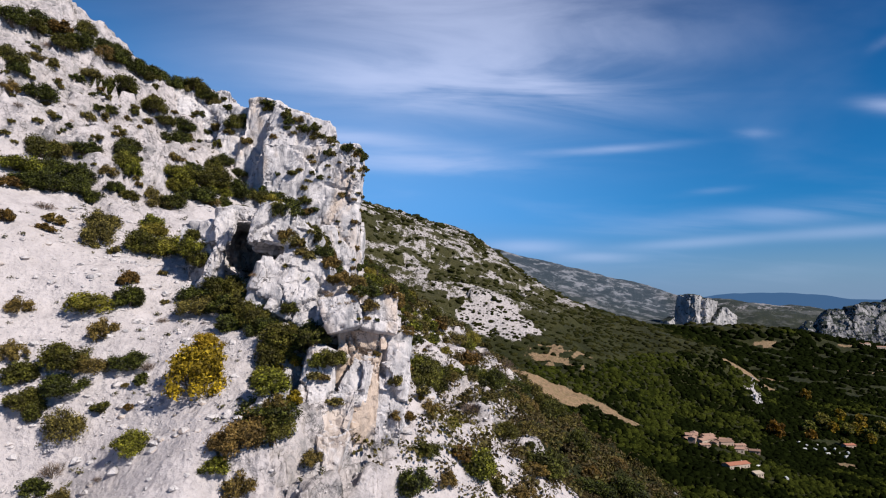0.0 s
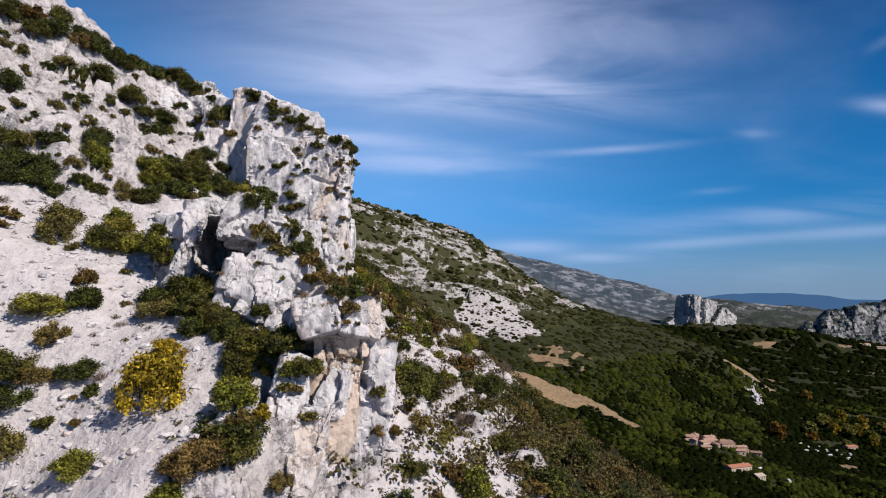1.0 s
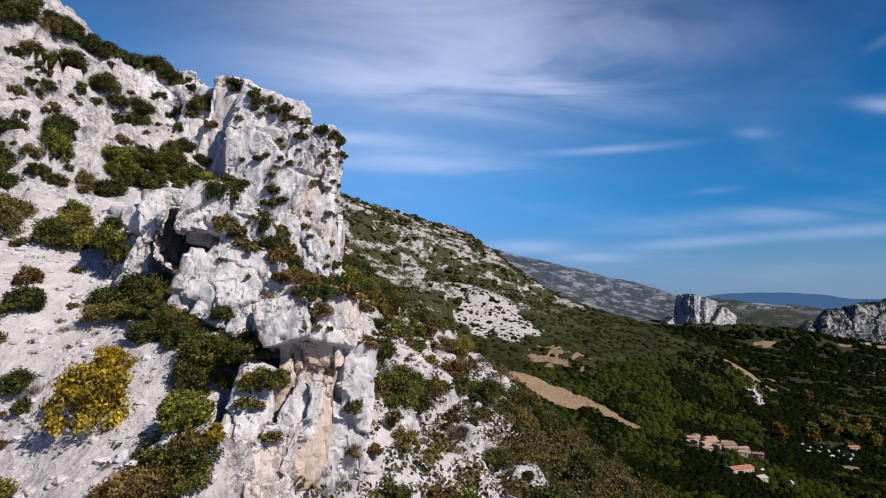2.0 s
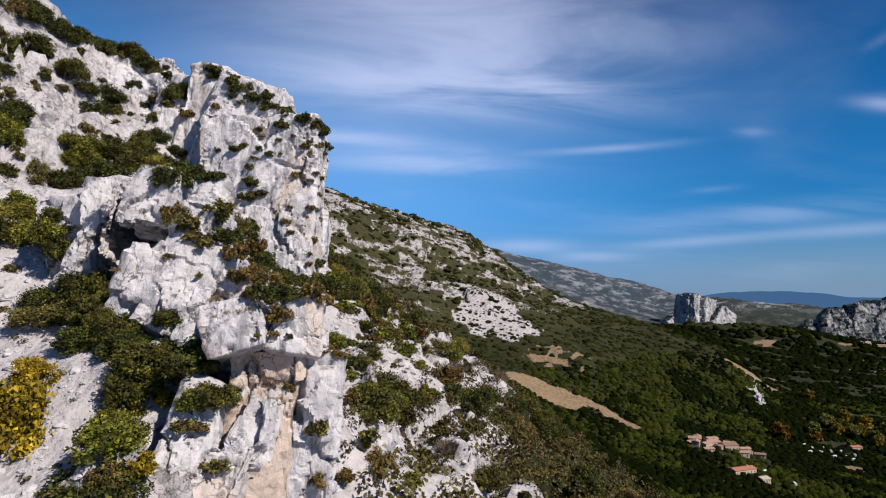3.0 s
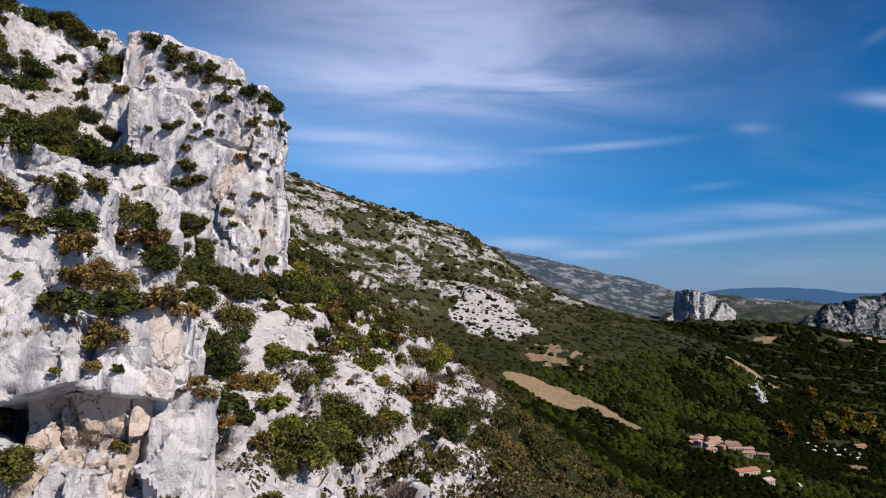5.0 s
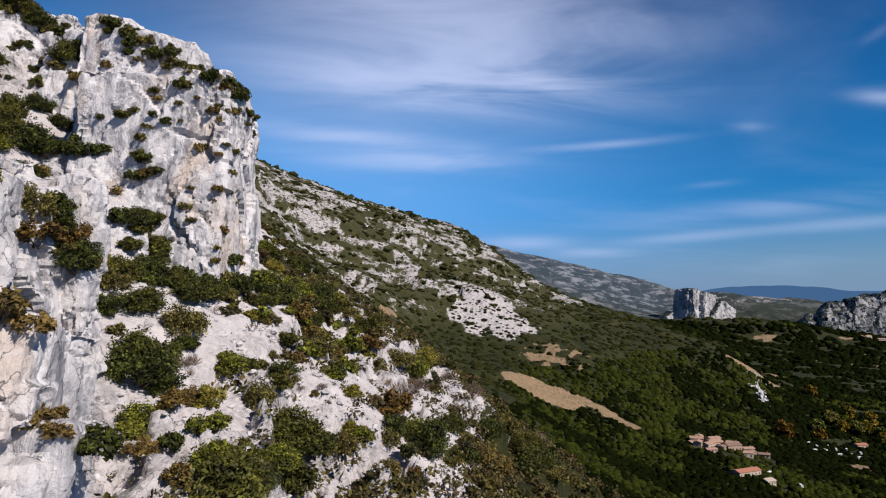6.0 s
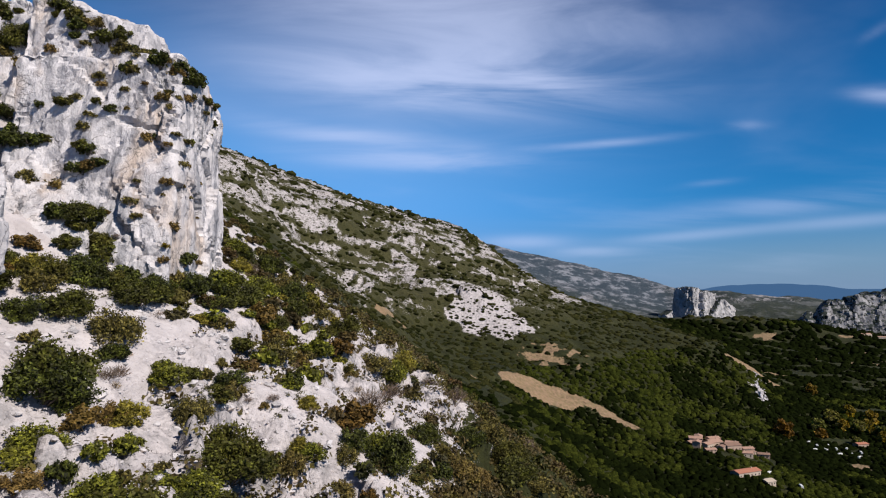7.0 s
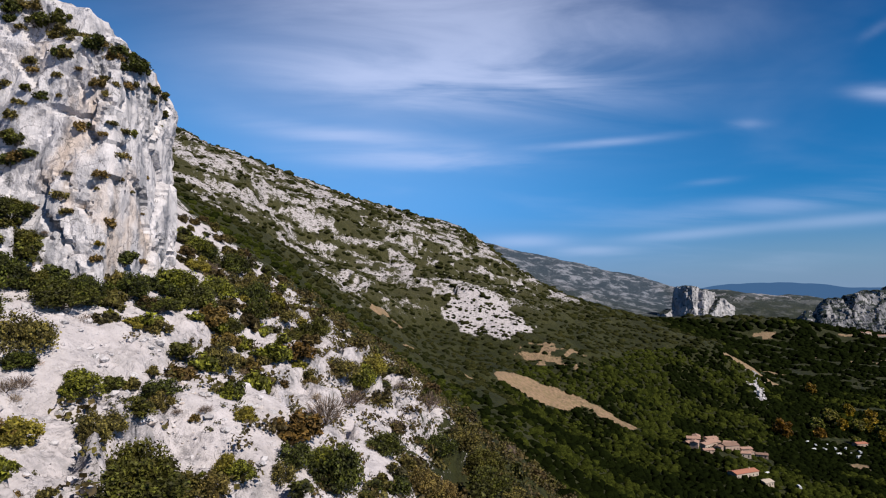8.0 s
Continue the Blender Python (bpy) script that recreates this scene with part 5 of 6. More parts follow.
plant("v", -16.8, 109.7, 27.1, 2.4)
plant("o", -16.2, 111.9, 27.2, 2.1)
plant("v", -29.9, 114.1, 32.5, 1.9)
plant("o", -24.8, 108.2, 23.3, 1.4)
plant("v", -33.8, 113.6, 31.4, 2.1)
plant("v", -72.0, 104.2, 42.4, 2.4)
plant("o", -73.5, 101.6, 43.6, 2.3)
plant("v", -44.1, 104.6, 22.4, 1.1)
plant("o", -58.0, 100.6, 31.8, 1.4)
plant("v", -52.4, 78.9, 15.2, 0.8)
plant("v", -57.0, 120.9, 38.5, 2.1)
plant("o", -46.9, 88.4, 20.6, 1.5)
plant("o", -54.0, 119.3, 34.0, 2.7)
plant("o", -65.1, 95.3, 35.3, 1.6)
plant("v", -43.4, 105.3, 21.5, 3.1)
plant("o", -68.5, 88.3, 34.0, 1.5)
plant("v", -61.9, 88.6, 29.2, 1.5)
plant("o", -62.9, 104.0, 36.4, 1.8)
plant("v", -55.4, 97.3, 28.2, 1.7)
plant("v", -50.3, 126.7, 36.6, 2.9)
plant("v", -51.4, 96.7, 28.2, 1.3)
plant("v", -53.3, 88.1, 23.6, 2.6)
plant("v", -55.2, 127.3, 41.0, 1.3)
plant("o", -59.2, 89.0, 25.2, 1.2)
plant("o", -69.4, 106.4, 39.9, 2.4)
plant("v", -58.8, 78.3, 20.5, 1.3)
plant("v", -68.4, 88.6, 34.3, 1.2)
plant("v", -42.4, 95.9, 19.6, 1.0)
plant("v", -45.8, 86.0, 17.1, 1.5)
plant("v", -58.4, 86.5, 24.2, 1.2)
plant("v", -60.2, 108.1, 33.1, 2.5)
plant("o", -52.1, 82.9, 18.4, 1.4)
plant("v", -53.4, 73.6, 13.2, 1.7)
plant("o", -79.6, 107.7, 47.4, 1.5)
plant("o", -61.2, 117.8, 40.4, 1.2)
plant("o", -62.6, 106.2, 36.8, 1.1)
plant("v", -54.3, 118.7, 34.8, 2.7)
plant("v", -62.3, 104.7, 35.9, 2.4)
plant("v", -63.4, 83.4, 28.9, 1.1)
plant("o", -50.0, 109.2, 29.0, 1.1)
plant("v", -65.0, 95.5, 35.7, 1.3)
plant("o", -63.6, 102.9, 35.8, 1.8)
plant("o", -53.1, 121.6, 35.3, 1.2)
plant("v", -51.0, 83.3, 16.9, 0.8)
plant("v", -58.4, 93.4, 28.5, 2.8)
plant("v", -55.3, 86.2, 22.3, 1.5)
plant("v", -51.2, 90.0, 22.5, 1.5)
plant("v", -41.2, 98.5, 18.8, 1.0)
plant("v", -46.4, 114.0, 26.5, 1.2)
plant("o", -55.2, 127.0, 40.0, 2.2)
plant("o", -45.6, 103.6, 23.4, 2.3)
plant("v", -58.1, 97.8, 30.0, 2.2)
plant("v", -59.8, 109.9, 35.7, 2.5)
plant("v", -48.7, 111.0, 28.2, 1.5)
plant("v", -58.0, 111.7, 33.5, 3.3)
plant("o", -51.0, 119.6, 32.2, 1.2)
plant("v", -60.8, 118.6, 40.2, 3.5)
plant("o", -63.0, 115.5, 40.6, 2.0)
plant("v", -51.3, 106.6, 28.4, 1.1)
plant("o", -44.0, 97.6, 20.7, 1.0)
plant("v", -62.9, 104.1, 37.1, 1.8)
plant("o", -60.6, 88.6, 27.1, 2.0)
plant("o", -54.9, 74.9, 15.0, 1.3)
plant("o", -47.4, 120.3, 31.2, 2.7)
plant("v", -45.4, 86.0, 16.3, 1.5)
plant("v", -50.8, 83.7, 18.8, 1.1)
plant("v", -56.0, 126.2, 39.3, 1.7)
plant("o", -58.1, 99.0, 31.4, 2.9)
plant("o", -62.5, 122.8, 44.5, 2.1)
plant("v", -52.5, 93.0, 26.0, 2.7)
plant("v", -51.6, 90.2, 25.0, 2.0)
plant("o", -52.9, 83.7, 19.8, 0.9)
plant("o", -59.6, 109.7, 34.6, 2.5)
plant("o", -36.7, 120.5, 40.0, 3.2)
plant("o", -33.1, 119.7, 39.0, 1.7)
plant("o", -31.1, 114.1, 34.6, 2.6)
plant("v", -25.7, 114.7, 31.8, 3.5)
plant("o", -24.6, 114.8, 31.8, 2.6)
plant("v", -23.1, 114.9, 31.8, 1.7)
plant("o", -19.3, 109.6, 28.3, 1.6)
plant("v", -17.2, 109.7, 26.9, 1.6)
plant("o", -16.3, 113.0, 27.4, 3.4)
plant("o", -16.4, 117.9, 26.5, 2.2)
plant("v", -16.3, 112.1, 24.9, 1.5)
plant("o", -21.8, 108.9, 27.0, 2.4)
plant("v", -25.3, 109.4, 26.5, 2.2)
plant("o", -28.1, 108.4, 23.1, 2.7)
plant("o", -31.3, 108.4, 22.9, 1.6)
plant("v", -25.6, 108.1, 21.8, 1.3)
plant("v", -17.7, 109.0, 23.9, 2.1)
plant("o", -26.0, 108.1, 18.0, 2.7)
plant("o", -26.6, 107.9, 15.7, 1.9)
plant("v", -19.3, 107.0, 10.2, 1.4)
plant("v", -15.8, 109.5, 16.5, 1.6)
plant("v", -15.5, 110.5, 19.3, 1.5)
plant("v", -31.0, 106.8, 13.9, 3.0)
plant("v", -28.5, 107.8, 13.4, 3.1)
plant("o", -31.9, 108.0, 18.3, 3.1)
plant("o", -30.0, 108.3, 18.9, 1.9)
plant("o", -2.3, 73.2, -10.5, 5.5)
plant("v", -0.7, 64.7, -12.5, 3.4)
plant("b", 1.6, 66.6, -13.9, 2.2)
plant("t", 4.1, 75.4, -15.7, 3.6)
plant("b", 4.4, 62.8, -18.1, 4.9)
plant("o", 12.7, 73.4, -21.1, 6.6)
plant("o", 8.6, 78.7, -17.8, 4.7)
plant("v", 13.4, 87.3, -19.6, 6.2)
plant("o", 8.6, 103.0, -15.1, 6.6)
plant("r", 5.0, 105.1, -11.7, 5.5)
plant("o", -1.3, 60.3, -15.5, 3.1)
plant("r", -3.2, 62.3, -12.6, 2.5)
plant("o", -2.0, 56.4, -18.0, 4.0)
plant("v", 0.9, 59.1, -18.1, 3.2)
plant("v", 9.4, 64.7, -21.2, 3.8)
plant("o", 20.7, 80.6, -25.8, 6.6)
plant("o", 22.9, 101.0, -24.9, 6.6)
plant("o", 24.4, 131.3, -24.5, 6.6)
plant("v", 15.9, 118.4, -20.4, 6.6)
plant("v", 34.5, 120.4, -32.5, 6.6)
plant("o", 27.3, 87.4, -28.5, 6.6)
plant("o", 6.3, 63.0, -19.9, 2.7)
plant("o", -80.9, 109.5, 51.1, 6.3)
plant("o", -81.4, 115.8, 52.5, 6.6)
plant("o", -73.6, 115.0, 50.3, 5.3)
plant("o", -70.4, 121.3, 50.7, 5.5)
plant("o", -67.3, 124.2, 49.8, 4.3)
plant("o", -64.8, 125.4, 49.0, 4.3)
plant("o", -13.5, 86.1, -5.0, 6.6)
plant("b", -10.5, 79.9, -7.9, 4.2)
plant("b", -9.8, 77.3, -8.1, 3.2)
plant("v", -8.1, 75.3, -8.2, 2.7)
plant("o", -7.2, 77.4, -8.1, 2.0)
plant("v", -9.5, 86.5, -7.0, 2.7)
plant("v", -5.1, 79.3, -9.1, 2.1)
plant("b", -3.4, 80.4, -10.0, 3.0)
plant("o", -19.7, 91.4, -0.2, 3.6)
plant("v", -17.7, 89.6, -1.8, 2.0)

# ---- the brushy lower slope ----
KINDS["O"] = [shrub("slope_oak", 71, DARK_OAK, "dark green oak scrub on the lower slope", 700, 0.19, 0.9, 8), shrub("slope_oak", 72, DARK_OAK, "dark green oak scrub on the lower slope", 700, 0.19, 0.8, 8)]
KINDS["k"] = [shrub("kermes_oak", 76, DARK_OAK, "dense darkened oak scrub on the lower slope", 2000, 0.115, 0.85, 11, 0.08), shrub("kermes_oak", 77, DARK_OAK, "dense darkened oak scrub on the lower slope", 2000, 0.115, 0.95, 12, 0.08)]
KINDS["h"] = [shrub("heath_bush", 78, HEATH, "olive-brown heath bush on the lower slope", 1800, 0.11, 0.8, 11, 0.05)]
KINDS["B"] = [shrub("slope_bush", 73, BRIGHT, "fresh green scrub on the lower slope", 680, 0.19, 0.85, 8, 0.1)]
KINDS["V"] = [shrub("slope_garrigue", 74, HEATH, "olive-brown garrigue scrub on the lower slope", 600, 0.19, 0.75, 8, 0.05)]
KINDS["R"] = [shrub("slope_rusty_bush", 75, DULL_RUST, "rusty autumn scrub on the lower slope", 600, 0.19, 0.85, 8, 0.1)]


def lower_slope():
    rng = np.random.default_rng(5)
    placed = []
    for _ in range(5200):
        y = 54 + 205 * rng.random() ** 1.25
        edge = 0.0 + 0.10 * (y - 90)
        x = edge + rng.uniform(-16, 62)
        dense = smooth(-10, 18, x - edge) * (0.35 + 0.65 * smooth(-0.35, 0.25, fbm(np.array([[x / 11, y / 11, 3.0]]), 2, 301)[0])) + 0.4 * smooth(118, 140, y) + 0.6 * smooth(4, 12, x - edge) * smooth(72, 86, y)
        if rng.random() > dense:
            continue
        size = rng.uniform(1.7, 4.2) * (1 + 0.002 * (y - 80))
        if any((x - a) ** 2 + (y - b) ** 2 < (0.36 * (size + c)) ** 2 for a, b, c in placed):
            continue
        placed.append((x, y, size))
        if len(placed) >= 420:
            break
    at = np.array(placed)
    for (x, y, size), z in zip(placed, land(at[:, 0], at[:, 1])):
        kind = "OOOVVRO"[int(rng.integers(7))] if rng.random() > 0.06 else "t"
        plant({"O": "k", "V": "h", "R": "r"}.get(kind, kind) if y < 95 else kind, x, y, z - 0.08 * size, size)


lower_slope()


def prow_foot():
    """The thicket on the slope behind and below the prow."""
    rng = np.random.default_rng(6)
    placed = []
    for _ in range(900):
        y = rng.uniform(104, 170)
        x = -15.5 + rng.uniform(-3, 15) - (12 + 0.1 * (y - 128)) * rng.random() * (y > 129)
        size = rng.uniform(1.8, 4.0)
        if x < -16.5 and y < 132 or any((x - a) ** 2 + (y - b) ** 2 < (0.38 * (size + c)) ** 2 for a, b, c in placed):
            continue
        if rng.random() > 0.3 + 0.7 * smooth(106, 118, y):
            continue
        placed.append((x, y, size))
        if len(placed) >= 135:
            break
    at = np.array(placed)
    for (x, y, size), z in zip(placed, land(at[:, 0], at[:, 1])):
        plant("OOBVR"[int(rng.integers(5))], x, y, z - 0.08 * size, size)


prow_foot()


def gully_brush():
    """The thicket in the gully between the caves and the prow."""
    rng = np.random.default_rng(16)
    placed = []
    for _ in range(400):
        f = rng.random()
        x = np.interp(f, [0, 0.3, 0.6, 1], [-22, -27, -34, -47]) + rng.normal() * 2.2
        y = np.interp(f, [0, 0.3, 0.6, 1], [86, 94, 100, 107]) + rng.normal() * 2.2
        size = rng.uniform(2.2, 4.6)
        if any((x - a) ** 2 + (y - b) ** 2 < (0.34 * (size + c)) ** 2 for a, b, c in placed):
            continue
        placed.append((x, y, size))
        if len(placed) >= 34:
            break
    at = np.array(placed)
    for (x, y, size), z in zip(placed, land(at[:, 0], at[:, 1])):
        plant("oobovorv"[int(rng.integers(8))], x, y, z - 0.05 * size, size)


gully_brush()
for protos in (*HUGE.values(), *LARGE.values(), *KINDS.values(), *SMALL.values()):
    for proto in protos:
        for ob in (*proto.children_recursive, proto):
            bpy.data.objects.remove(ob)


# ---- loose stones on the scree ----
def lump(rng, cut=0.28):
    """A jittered twenty-sided stone of radius one."""
    g = (1 + math.sqrt(5)) / 2
    v = np.array([(-1, g, 0), (1, g, 0), (-1, -g, 0), (1, -g, 0), (0, -1, g), (0, 1, g), (0, -1, -g), (0, 1, -g), (g, 0, -1), (g, 0, 1), (-g, 0, -1), (-g, 0, 1)]) / math.hypot(1, g)
    return v * rng.uniform(1 - cut, 1 + cut, (12, 1))


LUMP_FACES = np.array([(0, 11, 5), (0, 5, 1), (0, 1, 7), (0, 7, 10), (0, 10, 11), (1, 5, 9), (5, 11, 4), (11, 10, 2), (10, 7, 6), (7, 1, 8),
                       (3, 9, 4), (3, 4, 2), (3, 2, 6), (3, 6, 8), (3, 8, 9), (4, 9, 5), (2, 4, 11), (6, 2, 10), (8, 6, 7), (9, 8, 1)])


def strewn(name, x, y, size, flat, material, label, category, seed, sink=0.25, shade=False, cut=0.28):
    """Many lumps on the land, joined into one object."""
    rng = np.random.default_rng(seed)
    shapes = np.array([lump(rng, cut) for _ in range(24)])
    n = len(x)
    t = rng.uniform(0, 2 * math.pi, n)
    v = shapes[rng.integers(24, size=n)]
    c, s = np.cos(t)[:, None], np.sin(t)[:, None]
    v = np.stack([v[:, :, 0] * c - v[:, :, 1] * s, v[:, :, 0] * s + v[:, :, 1] * c, v[:, :, 2]], -1)
    k = size[:, None, None] * np.stack([rng.uniform(0.8, 1.2, n), rng.uniform(0.8, 1.2, n), flat * rng.uniform(0.8, 1.2, n)], -1)[:, None, :]
    z = land(x, y) - sink * size * flat
    v = v * k + np.stack([x, y, z], -1)[:, None, :]
    f = (LUMP_FACES[None] + 12 * np.arange(n)[:, None, None]).reshape(-1, 3)
    return tagged(new(name, mesh_of(name, v.reshape(-1, 3), f, material, shade)), label, category, kind="stuff")


def rubble():
    rng = np.random.default_rng(8)
    n = 4800
    x, y = rng.uniform(-62, 10, n), rng.uniform(44, 112, n)
    x[: n // 3] = rng.uniform(-48, -12, n // 3)
    y[: n // 3] = rng.uniform(46, 76, n // 3)
    x[-n // 3:] = rng.uniform(-22, 12, n // 3)
    y[-n // 3:] = rng.uniform(72, 112, n // 3)
    strewn("rubble", x, y, 0.10 + 0.50 * rng.random(n) ** 4, np.full(n, 0.65), ROCK, "angular white limestone rubble strewn over the scree", "stones", 9)


rubble()


def slope_scrub():
    """Low scrub that nobody could count, between the bushes of the lower slope."""
    rng = np.random.default_rng(77)
    n = 7000
    y = 56 + 205 * rng.random(n) ** 1.15
    edge = 0.10 * (y - 90)
    x = edge + rng.uniform(-22, 75, n)
    chance = smooth(-14, 16, x - edge) * (0.25 + 0.75 * smooth(-0.3, 0.3, fbm(np.stack([x / 9, y / 9, x * 0], 1), 2, 302)))
    chance = np.maximum(np.maximum(chance, 0.85 * smooth(128, 145, y)), 0.9 * smooth(3, 11, x - edge) * smooth(70, 86, y))
    keep = rng.random(n) < chance
    x, y = x[keep], y[keep]
    z = land(x, y)
    n, leaves = len(x), 40
    size = rng.uniform(0.7, 1.9, n)
    d = rng.normal(size=(n, leaves, 3))
    d[..., 2] = np.abs(d[..., 2]) * 0.85
    d /= np.linalg.norm(d, axis=-1)[..., None]
    at = np.stack([x, y, z], -1)[:, None, :] + d * (size[:, None] * rng.uniform(0.45, 1.0, (n, leaves)))[..., None]
    face = d.reshape(-1, 3) + rng.normal(size=(n * leaves, 3)) * 0.6
    face /= np.linalg.norm(face, axis=1)[:, None]
    u, v = frame_of(face, rng)
    at, k = at.reshape(-1, 3), np.repeat(size, leaves)[:, None] * rng.uniform(0.10, 0.22, (n * leaves, 1))
    quad = np.stack([at - u * k, at - v * k * 0.7, at + u * k, at + v * k * 0.7], 1).reshape(n, leaves * 4, 3)
    mix = rng.integers(0, 4, n)
    for name, pick, material, label in (("oak_scrub", mix < 2, DARK_OAK, "dense dark green scrub on the lower slope"), ("garrigue_scrub", mix == 2, HEATH, "olive-brown garrigue scrub on the lower slope"), ("rusty_scrub", mix == 3, DULL_RUST, "rust-brown autumn scrub on the lower slope")):
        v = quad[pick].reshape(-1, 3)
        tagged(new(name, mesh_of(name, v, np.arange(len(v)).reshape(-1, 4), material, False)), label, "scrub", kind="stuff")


slope_scrub()


def tufts():
    """Low tufts of dry grass and thyme between the stones."""
    rng = np.random.default_rng(14)
    n = 2600
    x, y = rng.uniform(-75, 22, n), rng.uniform(46, 140, n)
    keep = fbm(np.stack([x / 6, y / 6, x * 0], 1), 2, 401) + 0.35 * smooth(-30, 10, x) > rng.uniform(-0.3, 0.7, n)
    x, y = x[keep], y[keep]
    z = land(x, y)
    n, blades = len(x), 26
    size = rng.uniform(0.25, 0.75, n)
    d = rng.normal(size=(n, blades, 3))
    d[..., 2] = np.abs(d[..., 2]) + 0.25
    d /= np.linalg.norm(d, axis=-1)[..., None]
    at = np.stack([x, y, z], -1)[:, None, :] + d * size[:, None, None] * rng.uniform(0.2, 0.8, (n, blades, 1))
    u, v = frame_of(d.reshape(-1, 3) + rng.normal(size=(n * blades, 3)) * 0.6, rng)
    at, s = at.reshape(-1, 3), np.repeat(size, blades)[:, None] * 0.16
    quad = np.stack([at - u * s, at - v * s * 0.6, at + u * s, at + v * s * 0.6], 1).reshape(-1, 3)
    tagged(new("thyme_tufts", mesh_of("thyme_tufts", quad, np.arange(len(quad)).reshape(-1, 4), TUFT, False)), "low olive tufts of grass and thyme", "scrub", kind="stuff")


tufts()


# ---- woods of the valley and the far slopes ----
def woods():
    rng = np.random.default_rng(21)
    xs, ys, ss = [], [], []
    y = 150.0
    while y < 2350:
        step = 2.9 + 0.0041 * y + 0.0075 * max(0.0, y - 1000)
        x = np.arange(-0.62 * y + 10, 0.86 * y + 30, step)
        x = x + rng.uniform(-0.5, 0.5, len(x)) * step
        yy = y + rng.uniform(-0.5, 0.5, len(x)) * step
        ok = (x > 40) | (yy > 260)
        xs.append(x[ok]), ys.append(yy[ok])
        ss.append(step * rng.uniform(0.46, 0.86, len(x))[ok])
        y += step * 0.95
    t, r = rng.uniform(0, 2 * math.pi, 330), np.sqrt(rng.random(330))
    xs.append(82 + 62 * r * np.cos(t)), ys.append(905 + 66 * r * np.sin(t)), ss.append(rng.uniform(3.6, 9.0, 330))
    x, y, s = (np.concatenate(v) for v in (xs, ys, ss))
    z = land(x, y)
    scrub, field, meadow, _ = cover(x, y, z)
    village = np.hypot((x - 284) / 48, (y - 618) / 34) < 1
    low = smooth(-60, -110, z)
    grove = fbm(np.stack([x / 60, y / 60, z * 0], 1), 3, 501)
    chance = smooth(0.25, 0.95, scrub) * (0.55 + 0.45 * low) * np.where((y > 1050) & (z < -100), 0.95 * smooth(-0.5, 0.05, grove), 1)
    chance = np.maximum(chance, np.where(scrub < 0.2, 0.85, 0.62 * (scrub < 0.7)))
    keep = (rng.random(len(x)) < chance) & (field < 0.45) & (meadow < 0.3) & ~(village & (rng.random(len(x)) < 0.6))
    s = s * np.where(scrub < 0.2, 0.3 + 0.5 * rng.random(len(x)) ** 2, np.where(scrub < 0.7, 0.3 + 0.25 * rng.random(len(x)), 1.0))
    x, y, s, grove, low = x[keep], y[keep], s[keep], grove[keep], low[keep]
    # sunlight on the middle slope is painted: lighter crowns prevail there
    sunny = smooth(120, 200, x) * smooth(460, 360, x) * smooth(640, 720, y) * smooth(1080, 960, y)
    dark = grove + rng.uniform(-0.4, 0.4, len(x)) - 0.45 * sunny - 0.35 * (1 - low) + 0.6 * smooth(400, 480, x) > -0.12
    high = (low < 0.3) & (y > 480)
    for name, pick, material, label, seed in (("hill_scrub", high & (rng.random(len(x)) < 0.55), HILL_SCRUB, "olive scrub dotting the far limestone hill", 33), ("oak_woods", dark & ~high, FOREST, "dense dark oak woods on the valley slopes", 31), ("light_woods", ~dark & ~high, LIGHT_SUNLIT_FOREST, "lighter green scrub woods, with one slope's sunlight painted in", 32)):
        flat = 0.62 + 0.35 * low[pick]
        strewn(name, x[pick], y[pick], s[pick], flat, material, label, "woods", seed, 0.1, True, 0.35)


woods()


def pale_scar():
    """White broken rock that shows through the woods at the hill's end."""
    rng = np.random.default_rng(41)
    t = np.sort(rng.random(110))
    x = 452 + 66 * t + rng.normal(size=110) * 2.2
    y = 862 + 140 * t + rng.normal(size=110) * 5
    size = 0.9 + 2.0 * rng.random(110) ** 2 * smooth(0.95, 0.1, t)
    strewn("pale_outcrop", x, y, size * 1.3, np.full(110, 1.1), ROCK, "white broken rock showing through the woods", "rocks", 42, -0.3)


pale_scar()


# ---- autumn trees by the river ----
def valley_tree(name, seed, leaves, label):
    return tagged(shrub(name, seed, leaves, label, 1500, 0.15, 1.35, 12, 0.3, category="tree"), group="autumn trees in the valley")


def valley_trees():
    gold = valley_tree("golden_tree", 81, YELLOW, "tall golden autumn tree among dark woods")
    rust = valley_tree("orange_tree", 82, ORANGE, "tall orange autumn tree among dark woods")
    green = valley_tree("riverside_tree", 83, BRIGHT, "tall yellow-green tree beside the meadow")
    for proto, x, y, size in ((rust, 415, 751, 27), (rust, 470, 770, 17), (green, 481, 795, 23), (gold, 521, 806, 21), (green, 536, 800, 24), (gold, 548, 800, 23), (green, 556, 785, 21),
                              (gold, 545, 768, 18), (green, 520, 830, 26), (gold, 575, 830, 24), (green, 590, 812, 23), (gold, 560, 850, 21), (rust, 610, 1010, 23), (green, 505, 760, 14)):
        z = float(land([x], [y])[0])
        copy_thing(proto, pose(x, y, z - 0.5, 0, 0, (x * 7 + y * 3) % 360) @ Matrix.Diagonal((size / 2, size / 2, size / 2 * 0.95, 1)))
    for proto in (gold, rust, green):
        for ob in (*proto.children_recursive, proto):
            bpy.data.objects.remove(ob)


valley_trees()


# ---- the hamlet ----
def box(bm, x0, x1, y0, y1, z0, z1):
    made = bmesh.ops.create_cube(bm, size=1)["verts"]
    for v in made:
        v.co = Vector((x0 if v.co.x < 0 else x1, y0 if v.co.y < 0 else y1, z0 if v.co.z < 0 else z1))


